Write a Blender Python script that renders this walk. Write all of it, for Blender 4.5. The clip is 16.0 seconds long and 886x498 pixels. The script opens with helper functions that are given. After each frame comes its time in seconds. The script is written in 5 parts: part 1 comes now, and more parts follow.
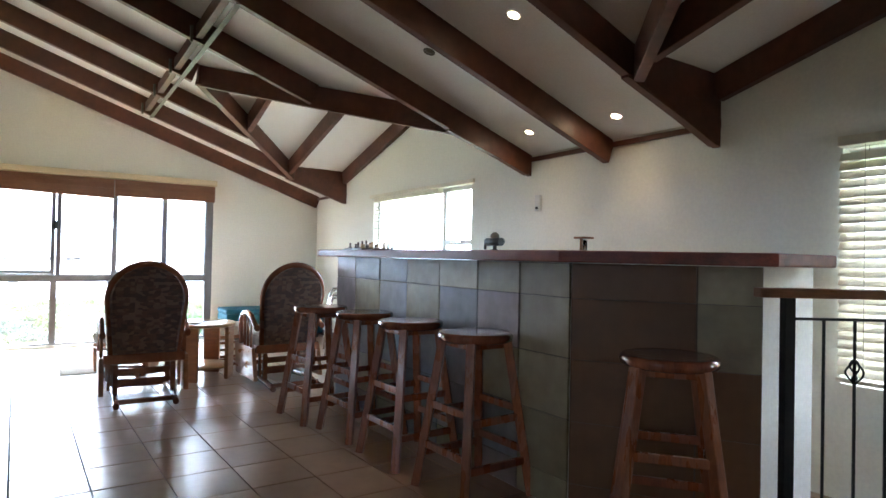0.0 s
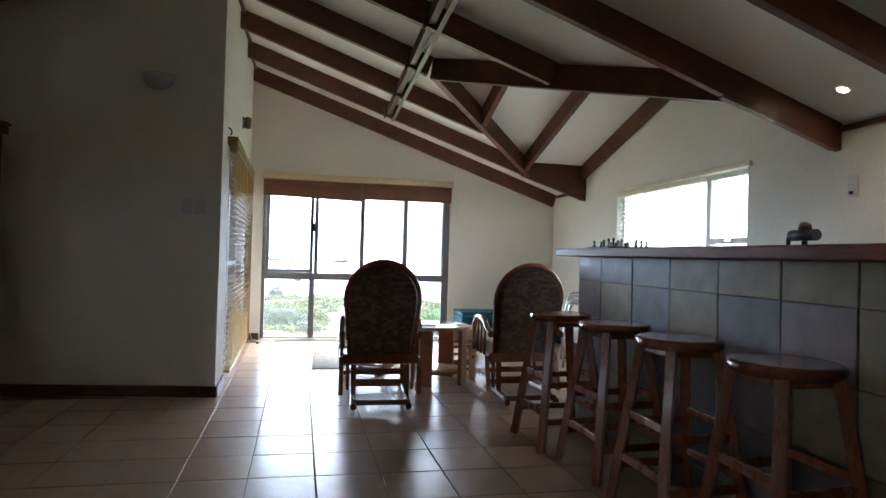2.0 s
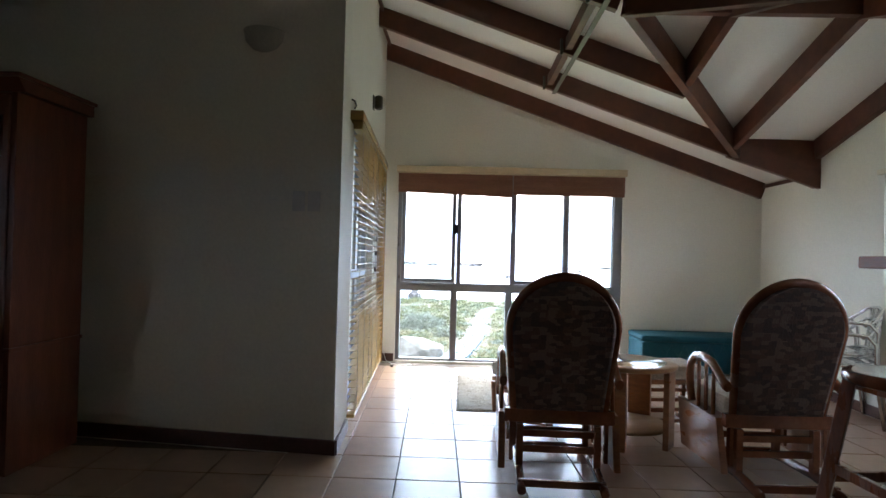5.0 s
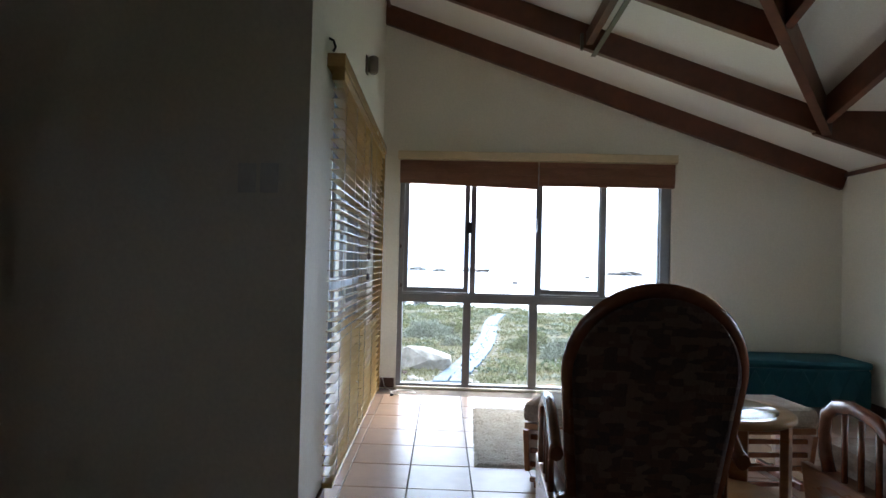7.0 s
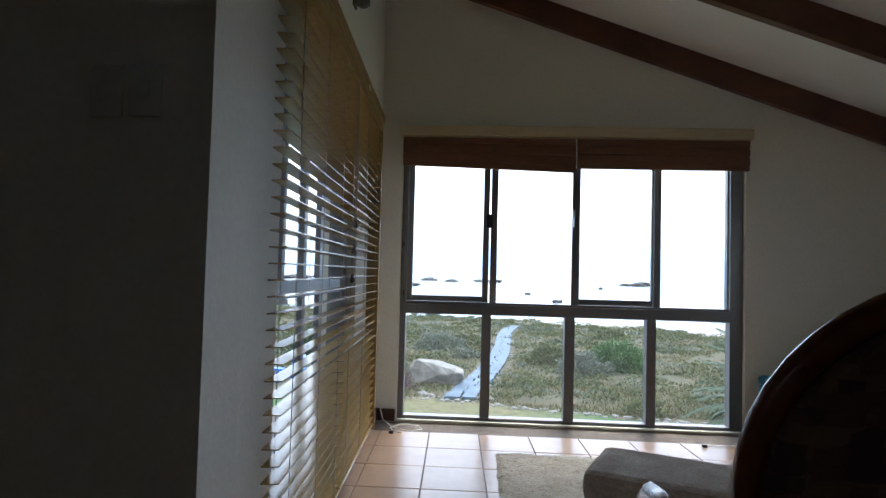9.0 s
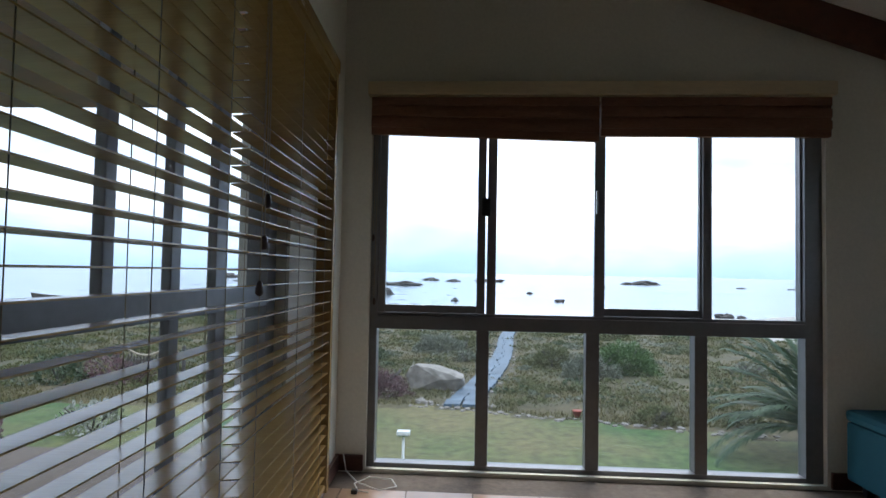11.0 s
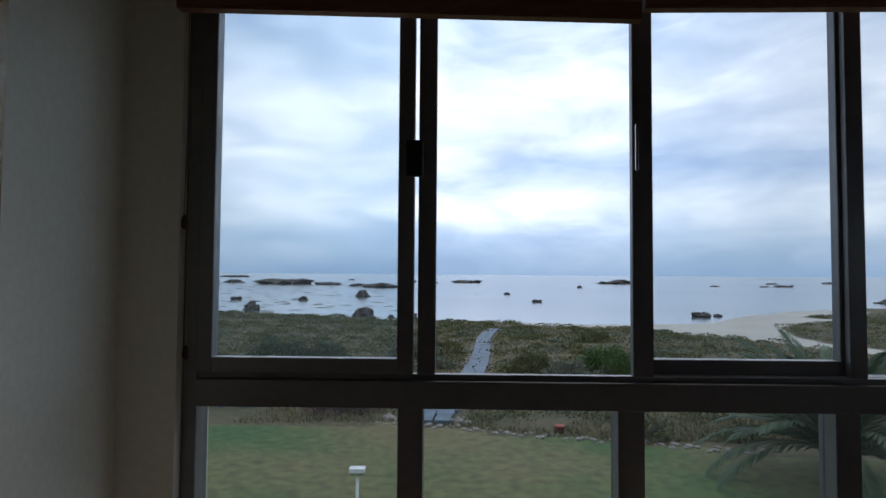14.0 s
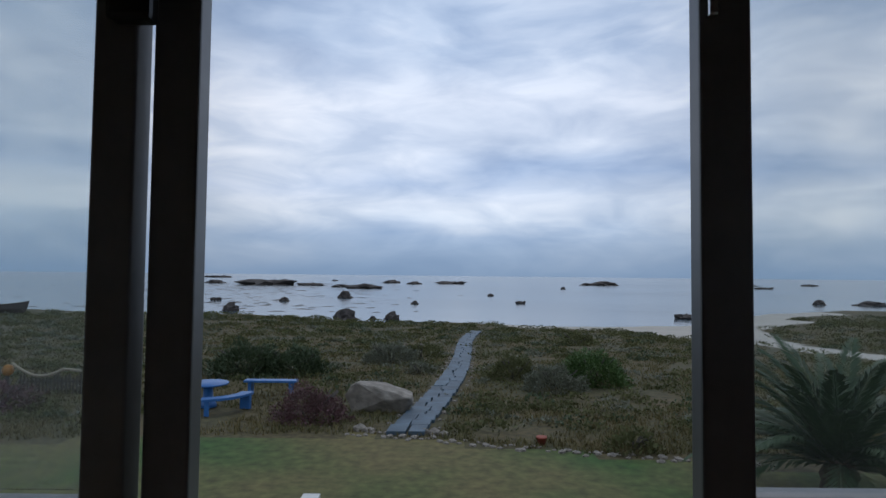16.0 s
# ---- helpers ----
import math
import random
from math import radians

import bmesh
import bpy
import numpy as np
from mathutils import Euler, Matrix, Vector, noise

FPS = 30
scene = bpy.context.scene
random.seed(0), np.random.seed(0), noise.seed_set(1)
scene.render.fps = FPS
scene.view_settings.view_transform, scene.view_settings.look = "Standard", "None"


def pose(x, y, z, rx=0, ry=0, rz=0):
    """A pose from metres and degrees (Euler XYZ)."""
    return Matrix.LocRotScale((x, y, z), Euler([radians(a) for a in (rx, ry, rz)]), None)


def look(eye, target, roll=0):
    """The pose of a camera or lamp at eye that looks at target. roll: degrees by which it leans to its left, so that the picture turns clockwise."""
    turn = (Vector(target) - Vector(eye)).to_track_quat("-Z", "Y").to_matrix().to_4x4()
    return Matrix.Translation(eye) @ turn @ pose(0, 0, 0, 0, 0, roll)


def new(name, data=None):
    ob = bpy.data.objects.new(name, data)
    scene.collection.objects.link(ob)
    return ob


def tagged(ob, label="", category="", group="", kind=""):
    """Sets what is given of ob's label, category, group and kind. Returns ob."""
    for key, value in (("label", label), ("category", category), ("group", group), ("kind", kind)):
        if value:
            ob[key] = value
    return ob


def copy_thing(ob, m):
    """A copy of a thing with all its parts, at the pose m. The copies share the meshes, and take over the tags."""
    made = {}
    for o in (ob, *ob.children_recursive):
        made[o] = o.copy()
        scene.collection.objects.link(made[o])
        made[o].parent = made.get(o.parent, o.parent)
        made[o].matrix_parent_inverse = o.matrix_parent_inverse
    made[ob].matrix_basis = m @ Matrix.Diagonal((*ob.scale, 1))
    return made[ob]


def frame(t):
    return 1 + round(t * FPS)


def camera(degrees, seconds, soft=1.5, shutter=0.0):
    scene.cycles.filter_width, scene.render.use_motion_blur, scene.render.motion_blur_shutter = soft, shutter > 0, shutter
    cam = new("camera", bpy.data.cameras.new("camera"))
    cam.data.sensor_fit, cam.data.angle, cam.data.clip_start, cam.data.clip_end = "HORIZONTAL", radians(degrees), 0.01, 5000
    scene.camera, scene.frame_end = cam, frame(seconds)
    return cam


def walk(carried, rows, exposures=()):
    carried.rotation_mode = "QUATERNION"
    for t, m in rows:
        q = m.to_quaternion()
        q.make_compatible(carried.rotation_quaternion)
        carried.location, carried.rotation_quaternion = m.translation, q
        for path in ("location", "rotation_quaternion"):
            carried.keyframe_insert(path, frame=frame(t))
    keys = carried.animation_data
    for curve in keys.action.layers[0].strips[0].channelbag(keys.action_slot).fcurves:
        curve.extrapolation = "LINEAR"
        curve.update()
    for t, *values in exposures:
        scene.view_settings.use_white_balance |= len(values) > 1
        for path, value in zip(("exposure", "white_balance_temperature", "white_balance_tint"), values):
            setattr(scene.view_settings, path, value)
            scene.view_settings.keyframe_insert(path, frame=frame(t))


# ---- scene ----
cam = camera(73.0, 16.0)
EXPOSURES = [(0, 5.05), (1.0, 4.58), (2.5, 3.98), (3.5, 3.76), (5.0, 3.78), (7.5, 2.88), (9.0, 2.2), (11.5, 1.18), (12.5, 0.8), (13.5, 0.34), (14.5, 0.0), (15.5, -0.2), (16.0, -0.42)]
PATH = [
    (0, (0.536, -0.173, 1.158), (1.634, 1.499, 1.186), 1.2),
    (0.5, (0.61, -0.035, 1.158), (1.568, 1.72, 1.181), 1.2),
    (1, (0.649, 0.113, 1.149), (1.433, 1.953, 1.174), 1.3),
    (1.5, (0.674, 0.253, 1.135), (1.275, 2.16, 1.16), 1.5),
    (2, (0.731, 0.414, 1.124), (1.119, 2.375, 1.148), 1.6),
    (2.5, (0.749, 0.571, 1.108), (0.987, 2.557, 1.132), 1.6),
    (3, (0.704, 0.805, 1.126), (0.852, 2.799, 1.15), 1.7),
    (3.5, (0.685, 0.99, 1.133), (0.774, 2.988, 1.156), 1.7),
    (4, (0.681, 1.272, 1.14), (0.704, 3.271, 1.164), 1.7),
    (4.5, (0.668, 1.532, 1.144), (0.637, 3.531, 1.165), 1.7),
    (5, (0.637, 1.821, 1.153), (0.58, 3.82, 1.177), 1.5),
    (5.2, (0.635, 1.916, 1.156), (0.571, 3.915, 1.177), 1.7),
    (7.5, (0.557, 3.222, 1.118), (0.468, 5.22, 1.172), 1.3),
    (8, (0.549, 3.486, 1.098), (0.443, 5.483, 1.161), 1.4),
    (8.5, (0.514, 3.759, 1.103), (0.4, 5.755, 1.168), 1.4),
    (9, (0.518, 4.008, 1.072), (0.397, 6.003, 1.15), 1.5),
    (11.5, (0.57, 5.337, 1.099), (0.448, 7.331, 1.177), 0.9),
    (12, (0.579, 5.63, 1.109), (0.472, 7.626, 1.184), 0.7),
    (12.5, (0.617, 5.892, 1.094), (0.534, 7.889, 1.175), 0.6),
    (13, (0.668, 6.181, 1.103), (0.589, 8.178, 1.183), 0.6),
    (13.5, (0.684, 6.455, 1.125), (0.611, 8.452, 1.208), 0.5),
    (14, (0.708, 6.722, 1.136), (0.658, 8.72, 1.219), 0.4),
    (14.5, (0.783, 6.994, 1.145), (0.743, 8.991, 1.229), 0.7),
    (15, (0.838, 7.259, 1.144), (0.802, 9.257, 1.229), 0.6),
    (15.5, (0.872, 7.505, 1.146), (0.855, 9.504, 1.232), 0.7),
    (16, (0.911, 7.734, 1.143), (0.913, 9.732, 1.23), 0.6),
]
walk(cam, [(t, look(eye, target, roll)) for t, eye, target, roll in PATH], EXPOSURES)

# ---- world, sun and lamps ----
world = bpy.data.worlds.new("overcast_sky")
scene.world = world
world.use_nodes = True


def link(tree, a, b):
    tree.links.new(a, b)


def build_sky():
    t = world.node_tree
    t.nodes.clear()
    out = t.nodes.new("ShaderNodeOutputWorld")
    bg = t.nodes.new("ShaderNodeBackground")
    sky = t.nodes.new("ShaderNodeTexSky")
    sky.sky_type, sky.sun_disc = "NISHITA", False
    sky.sun_elevation, sky.sun_rotation = radians(52), radians(200)
    sky.air_density, sky.dust_density = 1.0, 2.0
    dim = t.nodes.new("ShaderNodeVectorMath")
    dim.operation = "SCALE"
    dim.inputs["Scale"].default_value = 0.13
    geo = t.nodes.new("ShaderNodeTexCoord")
    sep = t.nodes.new("ShaderNodeSeparateXYZ")
    flat = t.nodes.new("ShaderNodeMapping")
    flat.inputs["Scale"].default_value, flat.inputs["Location"].default_value = (1.7, 1.7, 5.2), (4.1, 2.3, 0.4)
    link(t, geo.outputs["Generated"], sep.inputs[0])
    link(t, geo.outputs["Generated"], flat.inputs[0])
    big = t.nodes.new("ShaderNodeTexNoise")
    big.inputs["Scale"].default_value, big.inputs["Detail"].default_value = 1.25, 5
    big.inputs["Roughness"].default_value, big.inputs["Distortion"].default_value = 0.5, 0.35
    link(t, flat.outputs[0], big.inputs["Vector"])
    wisps = t.nodes.new("ShaderNodeTexNoise")
    wisps.inputs["Scale"].default_value, wisps.inputs["Detail"].default_value = 4.0, 6
    wisps.inputs["Distortion"].default_value = 0.5
    link(t, flat.outputs[0], wisps.inputs["Vector"])
    tone = t.nodes.new("ShaderNodeValToRGB")
    e = tone.color_ramp.elements
    e[0].position, e[0].color = 0.36, (0.34, 0.48, 0.69, 1)
    e[1].position, e[1].color = 0.62, (1.08, 1.10, 1.14, 1)
    m = e.new(0.48)
    m.color = (0.66, 0.77, 0.93, 1)
    link(t, big.outputs["Fac"], tone.inputs[0])
    tone2 = t.nodes.new("ShaderNodeValToRGB")
    e = tone2.color_ramp.elements
    e[0].position, e[0].color = 0.34, (0.80, 0.85, 0.92, 1)
    e[1].position, e[1].color = 0.66, (1.12, 1.11, 1.10, 1)
    link(t, wisps.outputs["Fac"], tone2.inputs[0])
    mul = t.nodes.new("ShaderNodeMix")
    mul.data_type, mul.blend_type = "RGBA", "MULTIPLY"
    mul.inputs[0].default_value = 1.0
    link(t, tone.outputs[0], mul.inputs[6])
    link(t, tone2.outputs[0], mul.inputs[7])
    # cloud layers: lighter and greyer bands that waver with the noise
    lift = t.nodes.new("ShaderNodeMath")
    lift.operation, lift.inputs[1].default_value = "MULTIPLY_ADD", 0.16
    link(t, big.outputs["Fac"], lift.inputs[0])
    link(t, sep.outputs[2], lift.inputs[2])
    layers = t.nodes.new("ShaderNodeValToRGB")
    e = layers.color_ramp.elements
    e[0].position, e[0].color = 0.08, (0.36, 0.50, 0.74, 1)
    e[1].position, e[1].color = 0.75, (0.62, 0.74, 0.92, 1)
    for at, c in ((0.145, (0.42, 0.55, 0.78, 1)), (0.175, (0.86, 0.91, 1.0, 1)), (0.205, (0.98, 1.0, 1.06, 1)), (0.235, (0.56, 0.66, 0.86, 1)),
                  (0.28, (1.0, 1.02, 1.08, 1)), (0.36, (1.12, 1.12, 1.16, 1)), (0.43, (0.66, 0.76, 0.92, 1))):
        e.new(at).color = c
    link(t, lift.outputs[0], layers.inputs[0])
    strata = t.nodes.new("ShaderNodeMix")
    strata.data_type = "RGBA"
    strata.inputs[0].default_value = 0.62
    link(t, mul.outputs[2], strata.inputs[6])
    link(t, layers.outputs[0], strata.inputs[7])
    # the veiled sun's glow in the cloud over the sea
    near_sun = t.nodes.new("ShaderNodeVectorMath")
    near_sun.operation = "DOT_PRODUCT"
    near_sun.inputs[1].default_value = Vector((0.03, 0.96, 0.27)).normalized()
    link(t, geo.outputs["Generated"], near_sun.inputs[0])
    glow = t.nodes.new("ShaderNodeMapRange")
    glow.interpolation_type = "SMOOTHSTEP"
    glow.inputs["From Min"].default_value, glow.inputs["From Max"].default_value = 0.86, 1.0
    glow.inputs["To Min"].default_value, glow.inputs["To Max"].default_value = 0.80, 1.22
    link(t, near_sun.outputs["Value"], glow.inputs["Value"])
    lit = t.nodes.new("ShaderNodeVectorMath")
    lit.operation = "SCALE"
    torn = t.nodes.new("ShaderNodeMix")
    torn.data_type, torn.blend_type = "RGBA", "MULTIPLY"
    torn.inputs[0].default_value = 0.9
    link(t, strata.outputs[2], torn.inputs[6])
    link(t, tone2.outputs[0], torn.inputs[7])
    link(t, torn.outputs[2], lit.inputs[0])
    link(t, glow.outputs[0], lit.inputs["Scale"])
    haze = t.nodes.new("ShaderNodeMapRange")
    haze.inputs["From Min"].default_value, haze.inputs["From Max"].default_value = 0.0, 0.09
    haze.inputs["To Min"].default_value, haze.inputs["To Max"].default_value = 0.8, 0.0
    link(t, sep.outputs[2], haze.inputs["Value"])
    low = t.nodes.new("ShaderNodeMix")
    low.data_type = "RGBA"
    low.inputs[7].default_value = (0.30, 0.45, 0.66, 1)
    link(t, haze.outputs[0], low.inputs[0])
    link(t, lit.outputs[0], low.inputs[6])
    mix = t.nodes.new("ShaderNodeMix")
    mix.data_type = "RGBA"
    mix.inputs[0].default_value = 0.82
    link(t, sky.outputs[0], dim.inputs[0])
    link(t, dim.outputs[0], mix.inputs[6])
    link(t, low.outputs[2], mix.inputs[7])
    cool = t.nodes.new("ShaderNodeVectorMath")
    cool.operation, cool.inputs[1].default_value = "MULTIPLY", (0.965, 1.0, 1.06)
    link(t, mix.outputs[2], cool.inputs[0])
    link(t, cool.outputs[0], bg.inputs[0])
    bg.inputs[1].default_value = 1.0
    link(t, bg.outputs[0], out.inputs[0])


build_sky()
sun_data = bpy.data.lights.new("sun", "SUN")
sun_data.energy, sun_data.angle, sun_data.color = 0.6, radians(25), (1.0, 0.96, 0.9)
sun = new("sun", sun_data)
sun.matrix_world = look((0, 0, 40), (-6, -20, 12))


def ceiling_lamp(m):
    """The light of a recessed lamp, aimed straight down."""
    d = bpy.data.lights.new("downlight_beam", "SPOT")
    d.energy, d.color, d.spot_size, d.spot_blend, d.shadow_soft_size = 0.2, (1.0, 0.70, 0.42), radians(90), 1.0, 0.03
    new("downlight_beam", d).matrix_world = m

# ---- materials ----
def material(name, colour, rough=0.5, metal=0.0, second=None, scale=6.0, amount=0.5, grain=None, bump=0.0, bump_scale=40.0,
             stretch=(1, 1, 1), by_piece=0.0, coat=0.0, spec=0.5, coords="Object", rough_var=0.08, piece_hue=False):
    """A surface with two scales of colour variation, uneven gloss and fine relief."""
    m = bpy.data.materials.new(name)
    m.use_nodes = True
    t = m.node_tree
    b = t.nodes["Principled BSDF"]
    b.inputs["Metallic"].default_value = metal
    b.inputs["Specular IOR Level"].default_value = spec
    if coat:
        b.inputs["Coat Weight"].default_value, b.inputs["Coat Roughness"].default_value = coat, 0.12
    co = t.nodes.new("ShaderNodeTexCoord")
    mp = t.nodes.new("ShaderNodeMapping")
    mp.inputs["Scale"].default_value = stretch
    link(t, co.outputs[coords], mp.inputs[0])
    shift = mp.outputs[0]
    if by_piece:
        info = t.nodes.new("ShaderNodeObjectInfo")
        add = t.nodes.new("ShaderNodeVectorMath")
        wide = t.nodes.new("ShaderNodeMath")
        wide.operation = "MULTIPLY"
        wide.inputs[1].default_value = 37.0
        link(t, info.outputs["Random"], wide.inputs[0])
        link(t, mp.outputs[0], add.inputs[0])
        link(t, wide.outputs[0], add.inputs[1])
        shift = add.outputs[0]
    n1 = t.nodes.new("ShaderNodeTexNoise")
    n1.inputs["Scale"].default_value, n1.inputs["Detail"].default_value = scale, 5
    link(t, shift, n1.inputs["Vector"])
    n2 = t.nodes.new("ShaderNodeTexNoise")
    n2.inputs["Scale"].default_value, n2.inputs["Detail"].default_value = bump_scale, 6
    link(t, shift, n2.inputs["Vector"])
    ramp = t.nodes.new("ShaderNodeMapRange")
    ramp.inputs["From Min"].default_value, ramp.inputs["From Max"].default_value = 0.32, 0.68
    link(t, n1.outputs["Fac"], ramp.inputs["Value"])
    mix = t.nodes.new("ShaderNodeMix")
    mix.data_type = "RGBA"
    second = second or tuple(c * 0.72 for c in colour)
    mix.inputs[6].default_value, mix.inputs[7].default_value = (*colour, 1), (*second, 1)
    amt = t.nodes.new("ShaderNodeMath")
    amt.operation = "MULTIPLY"
    amt.inputs[1].default_value = amount
    link(t, ramp.outputs[0], amt.inputs[0])
    link(t, amt.outputs[0], mix.inputs[0])
    fine = t.nodes.new("ShaderNodeMix")
    fine.data_type, fine.blend_type = "RGBA", "MULTIPLY"
    fine.inputs[0].default_value = 1.0
    g = t.nodes.new("ShaderNodeMapRange")
    g.inputs["From Min"].default_value, g.inputs["From Max"].default_value = 0.25, 0.75
    g.inputs["To Min"].default_value, g.inputs["To Max"].default_value = 1 - (grain if grain is not None else 0.12), 1.06
    link(t, n2.outputs["Fac"], g.inputs["Value"])
    link(t, mix.outputs[2], fine.inputs[6])
    link(t, g.outputs[0], fine.inputs[7])
    last = fine.outputs[2]
    if by_piece:
        hue = t.nodes.new("ShaderNodeHueSaturation")
        v = t.nodes.new("ShaderNodeMapRange")
        v.inputs["To Min"].default_value, v.inputs["To Max"].default_value = 1 - by_piece, 1 + by_piece
        link(t, info.outputs["Random"], v.inputs["Value"])
        link(t, v.outputs[0], hue.inputs["Value"])
        if piece_hue:
            odd = t.nodes.new("ShaderNodeMath")
            odd.operation = "MULTIPLY"
            odd.inputs[1].default_value = 7.31
            frac = t.nodes.new("ShaderNodeMath")
            frac.operation = "FRACT"
            link(t, info.outputs["Random"], odd.inputs[0])
            link(t, odd.outputs[0], frac.inputs[0])
            sat = t.nodes.new("ShaderNodeMapRange")
            sat.inputs["To Min"].default_value, sat.inputs["To Max"].default_value = 0.2, 1.9
            link(t, frac.outputs[0], sat.inputs["Value"])
            link(t, sat.outputs[0], hue.inputs["Saturation"])
        link(t, last, hue.inputs["Color"])
        last = hue.outputs[0]
    link(t, last, b.inputs["Base Color"])
    r = t.nodes.new("ShaderNodeMapRange")
    r.inputs["To Min"].default_value, r.inputs["To Max"].default_value = max(0.02, rough - rough_var), min(1, rough + rough_var)
    link(t, n1.outputs["Fac"], r.inputs["Value"])
    link(t, r.outputs[0], b.inputs["Roughness"])
    if bump:
        bp = t.nodes.new("ShaderNodeBump")
        bp.inputs["Strength"].default_value, bp.inputs["Distance"].default_value = bump, 0.01
        link(t, n2.outputs["Fac"], bp.inputs["Height"])
        link(t, bp.outputs[0], b.inputs["Normal"])
    return m


def glass_material(name, rough=0.0, tint=(0.96, 0.98, 0.98), veil=0.0):
    m = bpy.data.materials.new(name)
    m.use_nodes = True
    t = m.node_tree
    b = t.nodes["Principled BSDF"]
    b.inputs["Base Color"].default_value = (*tint, 1)
    b.inputs["Transmission Weight"].default_value = 1.0
    b.inputs["IOR"].default_value = 1.02 if veil else 1.45
    b.inputs["Roughness"].default_value = rough
    if veil:
        # a little haze on the glass, plus painted-in veiling glare, as a translucent share
        film = t.nodes.new("ShaderNodeBsdfTranslucent")
        film.inputs["Color"].default_value = (0.9, 0.92, 0.92, 1)
        mix = t.nodes.new("ShaderNodeMixShader")
        mix.inputs[0].default_value = veil
        link(t, b.outputs[0], mix.inputs[1])
        link(t, film.outputs[0], mix.inputs[2])
        link(t, mix.outputs[0], t.nodes["Material Output"].inputs["Surface"])
    return m


def lamp_material(name, colour, strength):
    m = bpy.data.materials.new(name)
    m.use_nodes = True
    b = m.node_tree.nodes["Principled BSDF"]
    b.inputs["Emission Color"].default_value = (*colour, 1)
    b.inputs["Emission Strength"].default_value = strength
    return m


def leafy(name, colour, second, rough=0.6):
    """Foliage that varies from leaf to leaf."""
    m = bpy.data.materials.new(name)
    m.use_nodes = True
    t = m.node_tree
    b = t.nodes["Principled BSDF"]
    g = t.nodes.new("ShaderNodeNewGeometry")
    co = t.nodes.new("ShaderNodeTexCoord")
    n = t.nodes.new("ShaderNodeTexNoise")
    n.inputs["Scale"].default_value, n.inputs["Detail"].default_value = 0.35, 4
    link(t, co.outputs["Object"], n.inputs["Vector"])
    add = t.nodes.new("ShaderNodeMath")
    half = t.nodes.new("ShaderNodeMath")
    half.operation = "MULTIPLY"
    half.inputs[1].default_value = 0.5
    link(t, g.outputs["Random Per Island"], half.inputs[0])
    link(t, half.outputs[0], add.inputs[0])
    wide = t.nodes.new("ShaderNodeMapRange")
    wide.inputs["From Min"].default_value, wide.inputs["From Max"].default_value = 0.3, 0.7
    wide.inputs["To Max"].default_value = 0.5
    link(t, n.outputs["Fac"], wide.inputs["Value"])
    link(t, wide.outputs[0], add.inputs[1])
    mix = t.nodes.new("ShaderNodeMix")
    mix.data_type = "RGBA"
    mix.inputs[6].default_value, mix.inputs[7].default_value = (*colour, 1), (*second, 1)
    link(t, add.outputs[0], mix.inputs[0])
    link(t, mix.outputs[2], b.inputs["Base Color"])
    b.inputs["Roughness"].default_value = rough
    return m


PLASTER = material("cream_wall_paint", (0.80, 0.77, 0.68), 0.75, scale=0.9, second=(0.74, 0.71, 0.62), amount=0.6, grain=0.04, bump=0.12, bump_scale=55)
CEILING = material("white_ceiling_board", (0.85, 0.84, 0.80), 0.8, scale=0.7, second=(0.80, 0.79, 0.75), amount=0.5, grain=0.03, bump=0.05, bump_scale=80)
BEAM = material("dark_stained_beam", (0.175, 0.056, 0.028), 0.42, scale=3.0, second=(0.085, 0.029, 0.017), amount=0.8, grain=0.35, bump=0.2, bump_scale=16, stretch=(1, 1, 1))
STEEL = material("grey_painted_steel", (0.14, 0.12, 0.095), 0.38, metal=0.3, scale=5, grain=0.1, bump=0.05)
TILE = material("brown_floor_tile", (0.38, 0.238, 0.152), 0.285, scale=5.0, second=(0.31, 0.195, 0.128), amount=0.5, grain=0.10, bump=0.02, bump_scale=14, by_piece=0.07, rough_var=0.012)
GROUT = material("grey_brown_grout", (0.17, 0.13, 0.10), 0.9, scale=14, grain=0.3, bump=0.3)
SLATES = [material("slate_" + n, c, 0.42, scale=4.5, second=d, amount=0.85, grain=0.28, bump=0.6, bump_scale=11, by_piece=0.16)
          for n, c, d in (("blue_grey", (0.25, 0.265, 0.285), (0.20, 0.195, 0.20)), ("olive", (0.36, 0.315, 0.20), (0.28, 0.225, 0.145)), ("plum", (0.30, 0.235, 0.225), (0.22, 0.18, 0.17)))]
BROWNSLATE = material("brown_slate", (0.19, 0.09, 0.040), 0.5, scale=2.2, second=(0.13, 0.062, 0.029), amount=0.7, grain=0.2, bump=0.25, bump_scale=9, by_piece=0.10)
REDWOOD = material("varnished_red_wood", (0.33, 0.072, 0.032), 0.45, scale=3, second=(0.12, 0.033, 0.018), amount=0.8, grain=0.3, bump=0.1, bump_scale=30, stretch=(6, 0.7, 6), coat=0.0)
STOOLWOOD = material("brown_stool_wood", (0.36, 0.112, 0.045), 0.28, scale=5, second=(0.20, 0.058, 0.026), amount=0.8, grain=0.3, bump=0.08, bump_scale=26, stretch=(4, 4, 0.8), coat=0.35)
STOOLSEAT = material("dark_seat_wood", (0.27, 0.078, 0.036), 0.2, scale=4, second=(0.11, 0.034, 0.020), amount=0.8, grain=0.3, bump=0.05, bump_scale=20, stretch=(1, 5, 1), coat=0.5)
CHAIRWOOD = material("honey_chair_wood", (0.36, 0.145, 0.055), 0.3, scale=5, second=(0.20, 0.075, 0.030), amount=0.7, grain=0.25, bump=0.06, bump_scale=30, stretch=(1, 1, 5), coat=0.3)
HOOPWOOD = material("dark_bent_wood", (0.26, 0.088, 0.04), 0.25, scale=6, second=(0.125, 0.043, 0.022), amount=0.7, grain=0.2, bump=0.05, coat=0.4)
